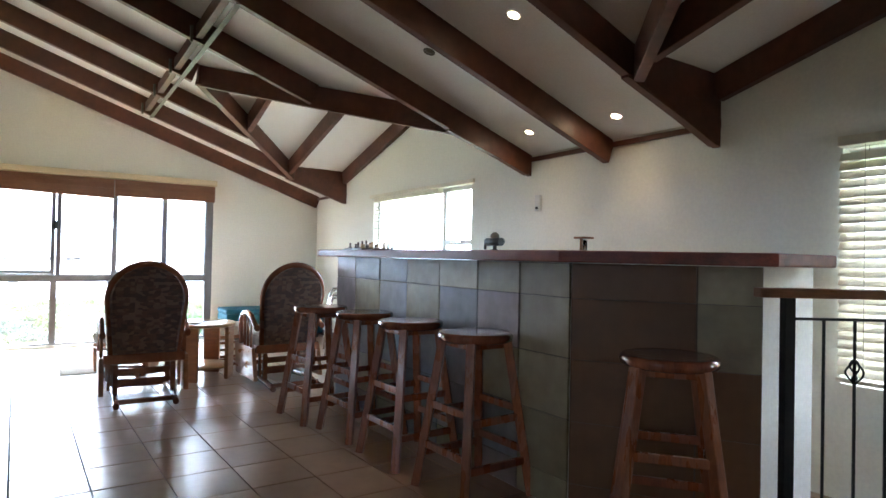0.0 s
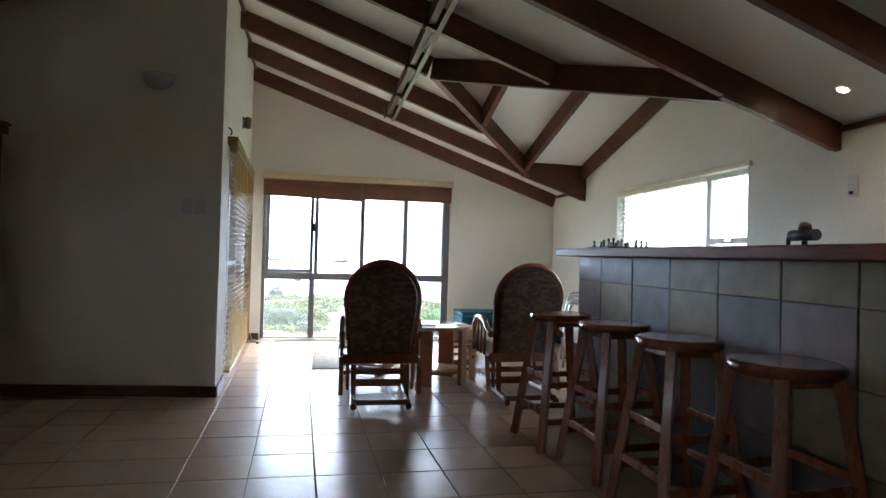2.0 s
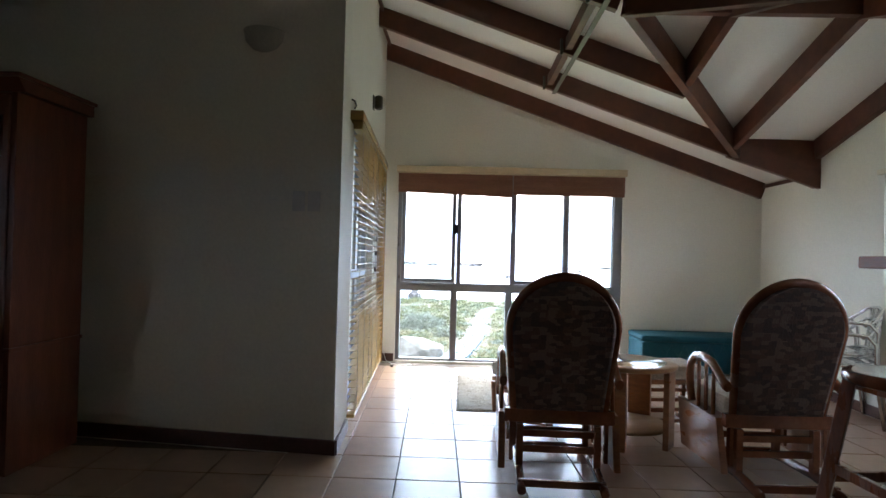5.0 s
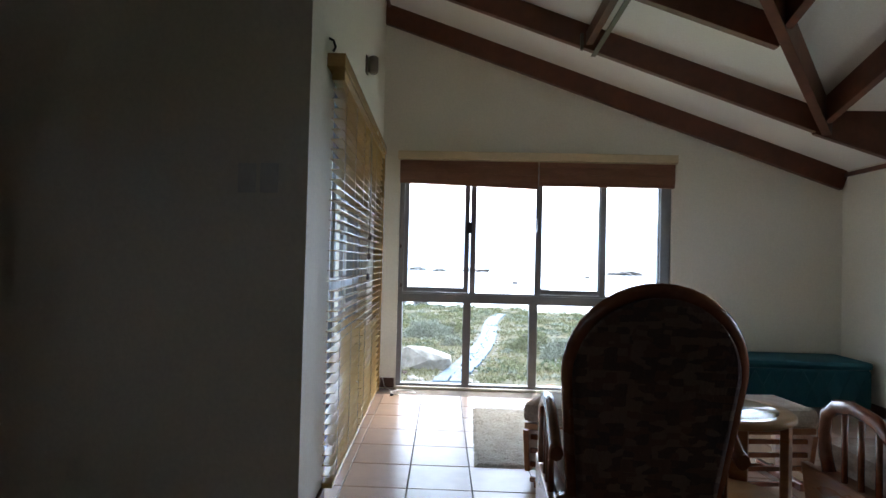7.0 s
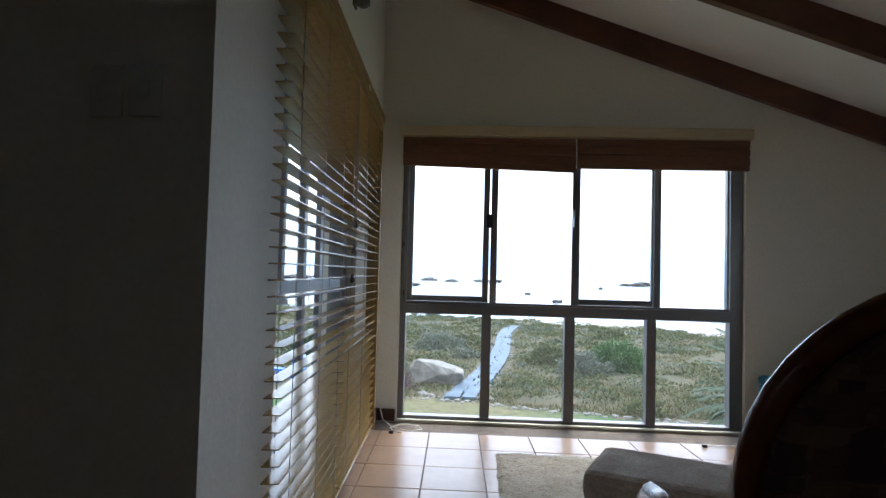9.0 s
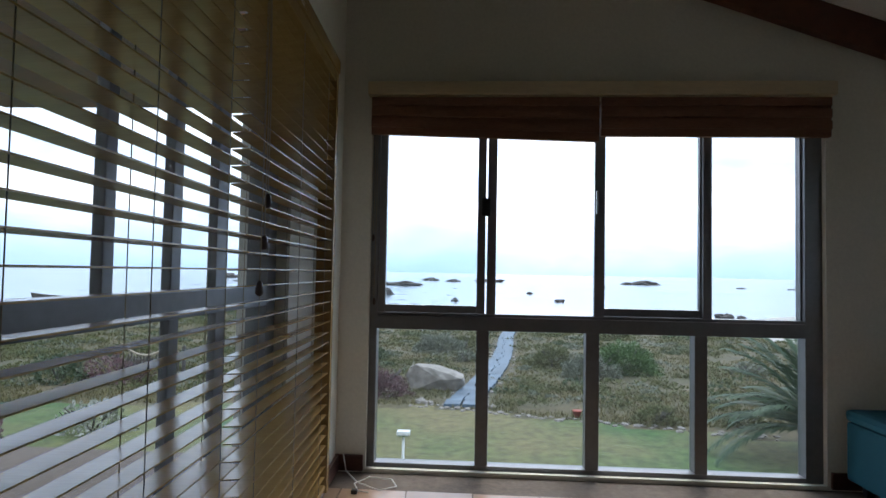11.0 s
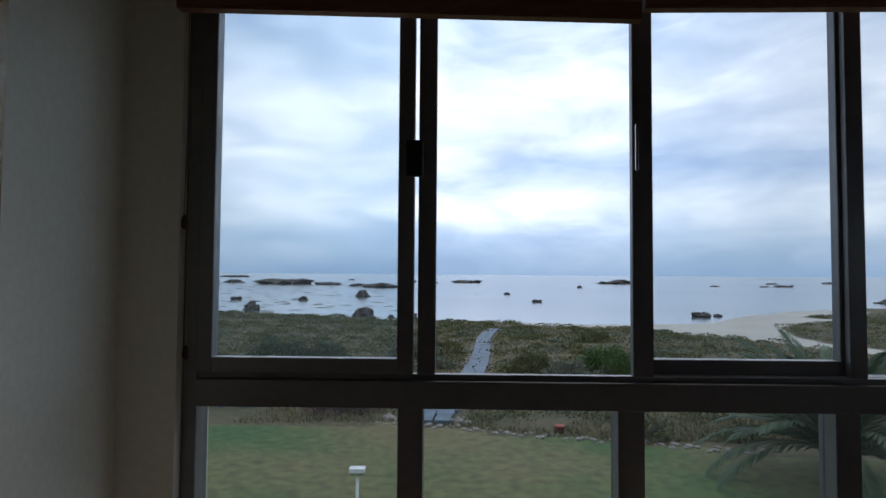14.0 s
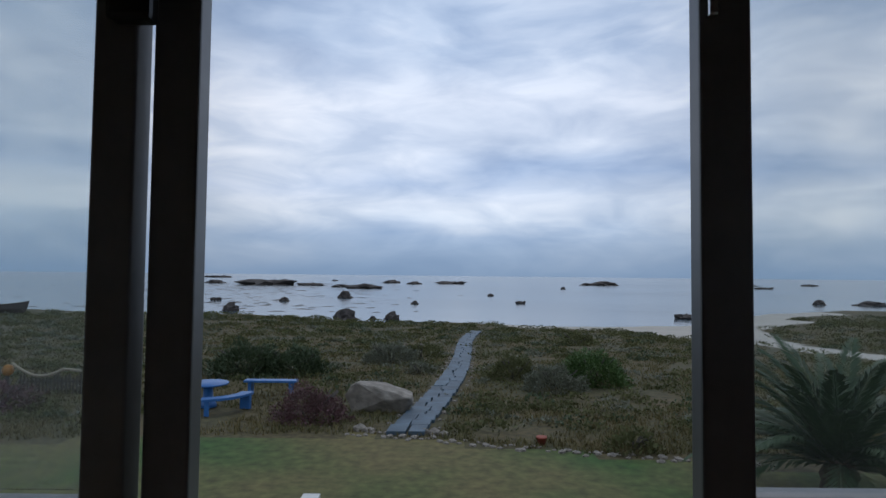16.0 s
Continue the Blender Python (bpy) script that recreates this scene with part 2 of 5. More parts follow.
OAK = material("light_oak", (0.46, 0.26, 0.11), 0.32, scale=4, second=(0.34, 0.175, 0.07), amount=0.7, grain=0.22, bump=0.06, bump_scale=30, stretch=(1, 5, 1), coat=0.3)
CABWOOD = material("red_brown_cabinet", (0.20, 0.060, 0.030), 0.33, scale=3, second=(0.12, 0.036, 0.020), amount=0.7, grain=0.25, bump=0.08, bump_scale=26, stretch=(5, 5, 0.7), coat=0.2)
SKIRT = material("brown_skirting", (0.10, 0.038, 0.024), 0.4, scale=4, grain=0.25, bump=0.08)
BLINDWOOD = material("honey_blind_slat", (0.45, 0.285, 0.10), 0.24, scale=3, second=(0.34, 0.20, 0.068), amount=0.7, grain=0.15, stretch=(4, 0.5, 4))
CREAMBLIND = material("cream_blind_slat", (0.80, 0.72, 0.57), 0.45, scale=4, grain=0.06)
ROMAN = material("brown_woven_blind", (0.27, 0.125, 0.075), 0.7, scale=2.0, second=(0.20, 0.085, 0.05), amount=0.7, grain=0.35, bump=0.3, bump_scale=30, stretch=(1, 1, 9))
PELMET = material("cream_pelmet", (0.72, 0.58, 0.38), 0.5, scale=3, grain=0.1, stretch=(0.5, 4, 4))
ALU = material("grey_aluminium", (0.205, 0.205, 0.21), 0.38, metal=0.35, scale=8, second=(0.165, 0.165, 0.17), grain=0.08)
BRIGHTALU = material("polished_aluminium", (0.78, 0.79, 0.80), 0.22, metal=1.0, scale=8, grain=0.05)
RUBBER = material("black_rubber", (0.02, 0.02, 0.022), 0.6, scale=8)
IRON = material("black_iron", (0.015, 0.015, 0.017), 0.45, scale=8, grain=0.2, bump=0.1)
WHITEPLASTIC = material("white_plastic", (0.72, 0.71, 0.67), 0.4, scale=8, grain=0.04)
TEAL = material("teal_fabric", (0.010, 0.115, 0.155), 0.85, scale=5, second=(0.008, 0.085, 0.12), grain=0.25, bump=0.5, bump_scale=160)
RUG = material("beige_shag", (0.47, 0.42, 0.34), 0.95, scale=9, second=(0.36, 0.31, 0.24), amount=0.8, grain=0.4, bump=0.9, bump_scale=70)


def tapestry(name, dark, mid, pale):
    """Woven blocks of dark, brown and pale threads."""
    m = material(name, dark, 0.9, scale=9, second=mid, amount=0.8, grain=0.4, bump=0.4, bump_scale=70, stretch=(1.5, 1.5, 0.9))
    t = m.node_tree
    b = t.nodes["Principled BSDF"]
    base = b.inputs["Base Color"].links[0].from_socket
    co = t.nodes.new("ShaderNodeTexCoord")
    mp = t.nodes.new("ShaderNodeMapping")
    mp.inputs["Scale"].default_value = (24, 6, 44)
    link(t, co.outputs["Object"], mp.inputs[0])
    cells = t.nodes.new("ShaderNodeTexVoronoi")
    cells.distance, cells.inputs["Scale"].default_value, cells.inputs["Randomness"].default_value = "CHEBYCHEV", 1.0, 0.75
    link(t, mp.outputs[0], cells.inputs["Vector"])
    ramp = t.nodes.new("ShaderNodeValToRGB")
    ramp.color_ramp.interpolation = "CONSTANT"
    e = ramp.color_ramp.elements
    e[0].position, e[0].color = 0.0, (*dark, 1)
    e[1].position, e[1].color = 0.4, (*mid, 1)
    e.new(0.68).color = (*pale, 1)
    sep = t.nodes.new("ShaderNodeSeparateColor")
    link(t, cells.outputs["Color"], sep.inputs[0])
    link(t, sep.outputs[0], ramp.inputs[0])
    mix = t.nodes.new("ShaderNodeMix")
    mix.data_type, mix.inputs[0].default_value = "RGBA", 0.45
    link(t, base, mix.inputs[6])
    link(t, ramp.outputs[0], mix.inputs[7])
    link(t, mix.outputs[2], b.inputs["Base Color"])
    return m


TAPESTRY = tapestry("woven_tapestry", (0.07, 0.045, 0.042), (0.15, 0.082, 0.058), (0.245, 0.165, 0.115))
CREAMFABRIC = material("cream_patterned_fabric", (0.50, 0.41, 0.31), 0.9, scale=9, second=(0.26, 0.18, 0.14), amount=0.7, grain=0.35, bump=0.4, bump_scale=90)
CLAY = material("grey_brown_clay", (0.50, 0.47, 0.40), 0.85, scale=6, grain=0.12, bump=0.2)
CORD = material("beige_cord", (0.30, 0.24, 0.16), 0.8, scale=20)
DARKWOOD = material("dark_turned_wood", (0.05, 0.022, 0.013), 0.35, scale=10)
PALEWOOD = material("pale_turned_wood", (0.42, 0.28, 0.14), 0.35, scale=10)
MAGENTA = material("magenta_card", (0.30, 0.05, 0.13), 0.5, scale=9)
BLACKPLASTIC = material("black_plastic", (0.014, 0.014, 0.016), 0.3, scale=9)
GLASS = glass_material("window_glass", tint=(0.87, 0.91, 0.92), veil=0.007)
TABLEGLASS = glass_material("table_glass", tint=(0.9, 0.95, 0.94))
DOWNLIGHT = lamp_material("warm_downlight", (1.0, 0.80, 0.52), 4.0)

# ---- building helpers ----
def box(bm, x0, x1, y0, y1, z0, z1, bevel=0.0, m=None):
    made = bmesh.ops.create_cube(bm, size=1.0)["verts"]
    mat = Matrix.Translation(((x0 + x1) / 2, (y0 + y1) / 2, (z0 + z1) / 2)) @ Matrix.Diagonal((x1 - x0, y1 - y0, z1 - z0, 1))
    bmesh.ops.transform(bm, matrix=(m or Matrix()) @ mat, verts=made)
    if bevel:
        edges = list({e for v in made for e in v.link_edges})
        bmesh.ops.bevel(bm, geom=edges, offset=bevel, segments=2, affect="EDGES", profile=0.6)


def boxed(x0, x1, y0, y1, z0, z1, bevel=0.0, m=None):
    bm = bmesh.new()
    box(bm, x0, x1, y0, y1, z0, z1, bevel, m)
    return bm


def prism(bm, pts, a, b, axis="z", bevel=0.0):
    """A polygon of two-dimensional points pushed from a to b along an axis."""
    def at(p, h):
        return {"z": (p[0], p[1], h), "y": (p[0], h, p[1]), "x": (h, p[0], p[1])}[axis]
    low = [bm.verts.new(at(p, a)) for p in pts]
    top = [bm.verts.new(at(p, b)) for p in pts]
    faces = [bm.faces.new(low), bm.faces.new(top)]
    for i in range(len(pts)):
        j = (i + 1) % len(pts)
        faces.append(bm.faces.new((low[i], low[j], top[j], top[i])))
    bmesh.ops.recalc_face_normals(bm, faces=faces)
    if bevel:
        bmesh.ops.bevel(bm, geom=list({e for f in faces[:2] for e in f.edges}), offset=bevel, segments=2, affect="EDGES", profile=0.6)


def prismed(*a, **k):
    bm = bmesh.new()
    prism(bm, *a, **k)
    return bm


def beam(bm, p, q, w, d, drop=True, bevel=0.004):
    """A timber from p to q; its width lies level, its depth hangs below the line (or is centred on it)."""
    p, q = Vector(p), Vector(q)
    ahead = (q - p).normalized()
    side = ahead.cross(Vector((0, 0, 1)))
    side = side.normalized() if side.length > 1e-4 else Vector((1, 0, 0))
    up = side.cross(ahead).normalized()
    if drop:
        p, q = p - up * d / 2, q - up * d / 2
    m = Matrix((side, ahead, up)).transposed().to_4x4()
    m.translation = (p + q) / 2
    box(bm, -w / 2, w / 2, -(q - p).length / 2, (q - p).length / 2, -d / 2, d / 2, bevel, m)


def beamed(*a, **k):
    bm = bmesh.new()
    beam(bm, *a, **k)
    return bm


def tube(bm, pts, r, sides=8, closed=False, flat=1.0):
    """A round rod that follows points."""
    pts = [Vector(p) for p in pts]
    n = len(pts)
    rings = []
    last = None
    for i, p in enumerate(pts):
        a = pts[(i - 1) % n] if closed or i else p
        b = pts[(i + 1) % n] if closed or i < n - 1 else p
        ahead = (b - a).normalized()
        ref = last if last is not None else (Vector((0, 0, 1)) if abs(ahead.z) < 0.9 else Vector((1, 0, 0)))
        u = (ref - ahead * ref.dot(ahead)).normalized()
        last = u
        v = ahead.cross(u)
        rings.append([bm.verts.new(p + r * (math.cos(t) * u * flat + math.sin(t) * v)) for t in [2 * math.pi * k / sides for k in range(sides)]])
    for i in range(n if closed else n - 1):
        x, y = rings[i], rings[(i + 1) % n]
        for k in range(sides):
            bm.faces.new((x[k], x[(k + 1) % sides], y[(k + 1) % sides], y[k])).smooth = True
    if not closed:
        bm.faces.new(rings[0][::-1])
        bm.faces.new(rings[-1])


def tubed(*a, **k):
    bm = bmesh.new()
    tube(bm, *a, **k)
    return bm


def lathe(bm, profile, sides=24, centre=(0, 0, 0)):
    c = Vector(centre)
    rings = [[bm.verts.new(c + Vector((r * math.cos(2 * math.pi * k / sides), r * math.sin(2 * math.pi * k / sides), z))) for k in range(sides)] for r, z in profile]
    for a, b in zip(rings, rings[1:]):
        for k in range(sides):
            bm.faces.new((a[k], a[(k + 1) % sides], b[(k + 1) % sides], b[k])).smooth = True
    bm.faces.new(rings[0][::-1])
    bm.faces.new(rings[-1])


def lathed(*a, **k):
    bm = bmesh.new()
    lathe(bm, *a, **k)
    return bm


def mesh_of(name, bm, mat):
    bmesh.ops.recalc_face_normals(bm, faces=bm.faces[:])
    me = bpy.data.meshes.new(name)
    bm.to_mesh(me)
    bm.free()
    me.materials.append(mat)
    return me


def part(name, bm, mat, parent, label=""):
    ob = new(name, mesh_of(name, bm, mat))
    ob.parent = parent
    return tagged(ob, label)


def solid(name, bm, mat, label="", category="", group="", kind="", m=None):
    ob = new(name, mesh_of(name, bm, mat))
    if m:
        ob.matrix_world = m
    return tagged(ob, label, category, group, kind)


def thing(name, m, label, category, group="", kind=""):
    ob = new(name)
    ob.empty_display_size = 0.1
    ob.matrix_world = m if isinstance(m, Matrix) else Matrix.Translation(m)
    return tagged(ob, label, category, group, kind)


# ---- the room: plan ----
XR, YW = 3.86, 8.33            # inner faces of the bar wall and of the sea-window wall
SLOPE, EAVE = 0.355, 2.018     # main roof: rise per metre, ceiling height at the bar wall
XT = -0.32                     # roof top line
TOP = EAVE + SLOPE * (XR - XT)
XL = -4.4                      # far side wall
YB = -3.2                      # wall behind
DORMERS = (5.455, 0.07)        # middles of the two cross gables
HALF, VX, AX = 1.855, 3.13, 1.62
GEAVE = EAVE + SLOPE * (XR - VX)
GTOP = EAVE + SLOPE * (XR - AX)


def roof(x):
    return EAVE + SLOPE * (XR - x) if x > XT else TOP - 0.37 * (XT - x)


def build_shell():
    solid("floor", boxed(XL - 0.2, XR + 0.2, YB - 0.2, YW + 0.22, -0.25, -0.012), GROUT, "grey-brown grout bed under the floor tiles", "floor", kind="structure")
    # bar wall with two windows and two gable tops
    t0, t1 = XR, XR + 0.2
    bm = bmesh.new()
    wins = [(0.0, 1.24, 0.57, 1.745), (4.41, 6.47, 0.98, 1.87)]
    edge = YB - 0.2
    for a, b, lo, hi in wins:
        box(bm, t0, t1, edge, a, -0.25, EAVE)
        box(bm, t0, t1, a, b, -0.25, lo)
        box(bm, t0, t1, a, b, hi, EAVE)
        edge = b
    box(bm, t0, t1, edge, YW + 0.22, -0.25, EAVE)
    for yc in DORMERS:
        prism(bm, [(yc - HALF, EAVE), (yc + HALF, EAVE), (yc + HALF, GEAVE), (yc, GTOP), (yc - HALF, GEAVE)], t0, t1, "x")
    solid("wall_east", bm, PLASTER, "cream painted plaster wall behind the bar with two windows", "wall", kind="structure")
    # sea-window wall
    bm = bmesh.new()
    y0, y1 = YW, YW + 0.22
    wl, wr, wt = -0.05, 2.385, 2.07
    prism(bm, [(-0.62, -0.25), (wl, -0.25), (wl, roof(wl)), (XT, TOP), (-0.62, roof(-0.62))], y0, y1, "y")
    prism(bm, [(wr, -0.25), (XR, -0.25), (XR, EAVE), (wr, roof(wr))], y0, y1, "y")
    prism(bm, [(wl, wt), (wr, wt), (wr, roof(wr)), (wl, roof(wl))], y0, y1, "y")
    prism(bm, [(wl, -0.25), (wr, -0.25), (wr, 0.0), (wl, 0.0)], y0, y1, "y")
    solid("wall_north", bm, PLASTER, "cream painted plaster gable wall around the sea window", "wall", kind="structure")
    # side wall with the balcony door, a little out of square
    bm = bmesh.new()
    d0, d1, dt = 5.78, 7.28, 2.12
    for a, b, lo, hi in ((5.44, d0, -0.25, 3.75), (d1, YW, -0.25, 3.75), (d0, d1, dt, 3.75)):
        prism(bm, [(side(a), a), (side(b), b), (side(b) - 0.2, b), (side(a) - 0.2, a)], lo, min(hi, 3.44), "z")
    solid("wall_west", bm, PLASTER, "cream painted plaster wall with the blind-covered balcony door", "wall", kind="structure")
    bm = bmesh.new()
    prism(bm, [(XL, -0.25), (side(5.2), -0.25), (side(5.2), roof(side(5.2))), (XT, TOP), (XL, roof(XL))], 0, 0.2, "y")
    for v in bm.verts:
        v.co.y += tv_wall(v.co.x)
    solid("wall_tv", bm, PLASTER, "cream painted plaster wall beside the tall cabinet", "wall", kind="structure")
    # unseen side wall; its long high slot is added to let in fill light
    bm = bmesh.new()
    for a, b, lo, hi in ((YB - 0.2, -2.9, -0.25, 2.2), (-2.9, 0.7, -0.25, 1.5), (-2.9, 0.7, 1.69, 2.2), (0.7, 6.0, -0.25, 2.2)):
        box(bm, XL - 0.2, XL, a, b, lo, hi)
    solid("wall_far", bm, PLASTER, "cream painted plaster side wall with an added long high light opening", "wall", kind="structure")
    bm = bmesh.new()
    prism(bm, [(XL, -0.25), (XR, -0.25), (XR, EAVE), (XT, TOP), (XL, roof(XL))], YB - 0.2, YB, "y")
    solid("wall_south", bm, PLASTER, "cream painted plaster gable wall", "wall", kind="structure")
    # ceiling boards
    bm = bmesh.new()

    def sheet(pts):
        low = [bm.verts.new(p) for p in pts]
        top = [bm.verts.new((p[0], p[1], p[2] + 0.06)) for p in pts]
        bm.faces.new(low)
        bm.faces.new(top)
        for i in range(len(pts)):
            j = (i + 1) % len(pts)
            bm.faces.new((low[i], low[j], top[j], top[i]))
    xe = XR + 0.25
    ends = [YW + 0.3]
    for yc in DORMERS:
        ends += [yc + HALF, yc - HALF]
    ends.append(YB - 0.3)
    for a, b in zip(ends[::2], ends[1::2]):
        sheet([(XT, a, TOP), (XT, b, TOP), (xe, b, roof(xe)), (xe, a, roof(xe))])
    for yc in DORMERS:
        for s in (1, -1):
            a = yc + s * HALF
            sheet([(XT, a, TOP), (XT, yc, TOP), (AX, yc, GTOP), (VX, a, GEAVE)])
            sheet([(VX, a, GEAVE), (AX, yc, GTOP), (xe, yc, GTOP), (xe, a, GEAVE)])
    sheet([(XT, 5.4, TOP), (XT, YB - 0.3, TOP), (XL - 0.3, YB - 0.3, roof(XL - 0.3)), (XL - 0.3, 6.1, roof(XL - 0.3)), (-0.75, 5.4, roof(-0.75))])
    sheet([(XT, 5.4, TOP), (XT, YW + 0.3, TOP), (-0.75, YW + 0.3, roof(-0.75)), (-0.75, 5.4, roof(-0.75))])
    solid("ceiling", bm, CEILING, "white painted sloping ceiling boards between dark rafters", "ceiling", kind="structure")


def tv_wall(x):
    """The face of the shaded wall beside the cabinet, a little out of square."""
    return 5.24 + 0.12 * (side(5.2) - x)


def side(y):
    """The face of the door wall."""
    return -0.055 - 0.05 * (y - 5.15)


def build_roof_timbers():
    w, d = 0.055, 0.17

    def rafter(y, x_end):
        x0 = side(y) + 0.01 if y > 5.4 else XT
        ob = solid("rafter", beamed((x0, y, roof(x0)), (x_end, y, roof(x_end)), w, d), BEAM, "dark red-brown stained timber rafter under the sloping ceiling", "beam", "roof rafters")
        return ob
    for y in (8.295, 7.31, 6.38, 5.455, 4.53, 3.60, 2.745, 1.925, 0.99, 0.07, -0.85, -1.785, -2.6):
        end = XR + 0.02
        for yc in DORMERS:
            off = abs(y - yc)
            if off < HALF - 0.05:
                end = AX + (VX - AX) * off / HALF - 0.02
        rafter(y, end)
    for y in (5.19, 4.2, 3.2, 2.2, 1.2, 0.2, -0.8, -1.8, -2.6):
        solid("rafter", beamed((XT, y, TOP), (XL, y, roof(XL)), w, d), BEAM, "dark red-brown stained timber rafter under the sloping ceiling", "beam", "roof rafters")
    for yc in DORMERS:
        solid("ridge_beam", beamed((AX - 0.03, yc, GTOP), (XR + 0.01, yc, GTOP), 0.06, 0.16), BEAM, "dark stained timber ridge beam of a cross gable", "beam")
        for s in (1, -1):
            y1 = yc + s * HALF
            solid("valley_beam", beamed((AX, yc, GTOP), (VX, y1, GEAVE), 0.06, 0.18), BEAM, "dark stained timber valley beam running down diagonally", "beam", "valley beams")
            for x in (2.25, 3.02, XR - 0.04):
                off = min(HALF, (x - AX) / (VX - AX) * HALF)
                solid("jack_rafter", beamed((x, yc, GTOP), (x, yc + s * off, GTOP - (GTOP - GEAVE) * off / HALF), w, d), BEAM,
                      "dark stained short rafter of a cross gable", "beam", "jack rafters")
            # boarded triangle between the rafter and the gable's own eave
            solid("gable_cheek", prismed([(VX - 0.1, GEAVE - 0.16), (XR, roof(XR) - 0.17), (XR, GEAVE), (VX - 0.1, GEAVE + 0.02)], y1 - 0.024, y1 + 0.024, "y"), BEAM,
                  "dark stained boarding at the foot of a cross gable", "beam", "gable cheeks")
    z = roof(1.465) - 0.165
    purlin = thing("purlin", (0, 0, 0), "timber blocks between the rafters, tied by a steel flat", "beam")
    part("steel_flat", boxed(1.45, 1.485, 3.58, 7.375, z - 0.022, z - 0.012, 0.002), STEEL, purlin, "grey-olive painted steel flat")
    for a, b in zip((7.375, 7.28, 6.35, 5.425, 4.50), (7.34, 6.41, 5.485, 4.56, 3.63)):
        part("block", boxed(1.392, 1.443, b, a, z + 0.03, z + 0.125, 0.004), BEAM, purlin)
    for y in (7.31, 6.38, 5.455, 4.53, 3.60):
        part("bracket", boxed(1.352, 1.372, y - 0.055, y - 0.03, z - 0.012, z + 0.11, 0.002), STEEL, purlin, "grey steel angle bracket")
        part("bolt", tubed([(1.37, y - 0.062, z + 0.03), (1.37, y - 0.05, z + 0.03)], 0.009, 6), STEEL, purlin)
    # trim along the bar wall under the ceiling
    for a, b in ((8.27, 7.34), (3.57, 2.77), (2.72, 1.95)):
        solid("trim", boxed(XR - 0.025, XR, b, a, EAVE - 0.055, EAVE - 0.02, 0.003), BEAM, "dark stained ceiling trim", "trim", kind="structure")
    for y in (7.8, 6.85, 5.9):
        solid("trim", beamed((side(y) + 0.012, y - 0.4, roof(side(y)) - 0.02), (side(y) + 0.012, y + 0.42, roof(side(y)) - 0.02), 0.025, 0.035), BEAM, "dark stained ceiling trim", "trim", kind="structure")


build_shell()
build_roof_timbers()


def skirting(p, q):
    m = beamed((*p, 0.085), (*q, 0.085), 0.018, 0.085, bevel=0.003)
    solid("baseboard", m, SKIRT, "dark brown skirting board", "baseboard", kind="structure")


skirting((XL, tv_wall(XL) - 0.009), (side(5.2) + 0.012, tv_wall(side(5.2)) - 0.009))
skirting((side(5.2) + 0.012, 5.23), (side(5.7) + 0.012, 5.7))
skirting((side(7.78) + 0.012, 7.78), (side(8.32) + 0.012, 8.32))
skirting((side(8.3), YW - 0.01), (-0.06, YW - 0.01))
skirting((2.40, YW - 0.01), (XR, YW - 0.01))
skirting((XR - 0.01, YW), (XR - 0.01, 1.4))


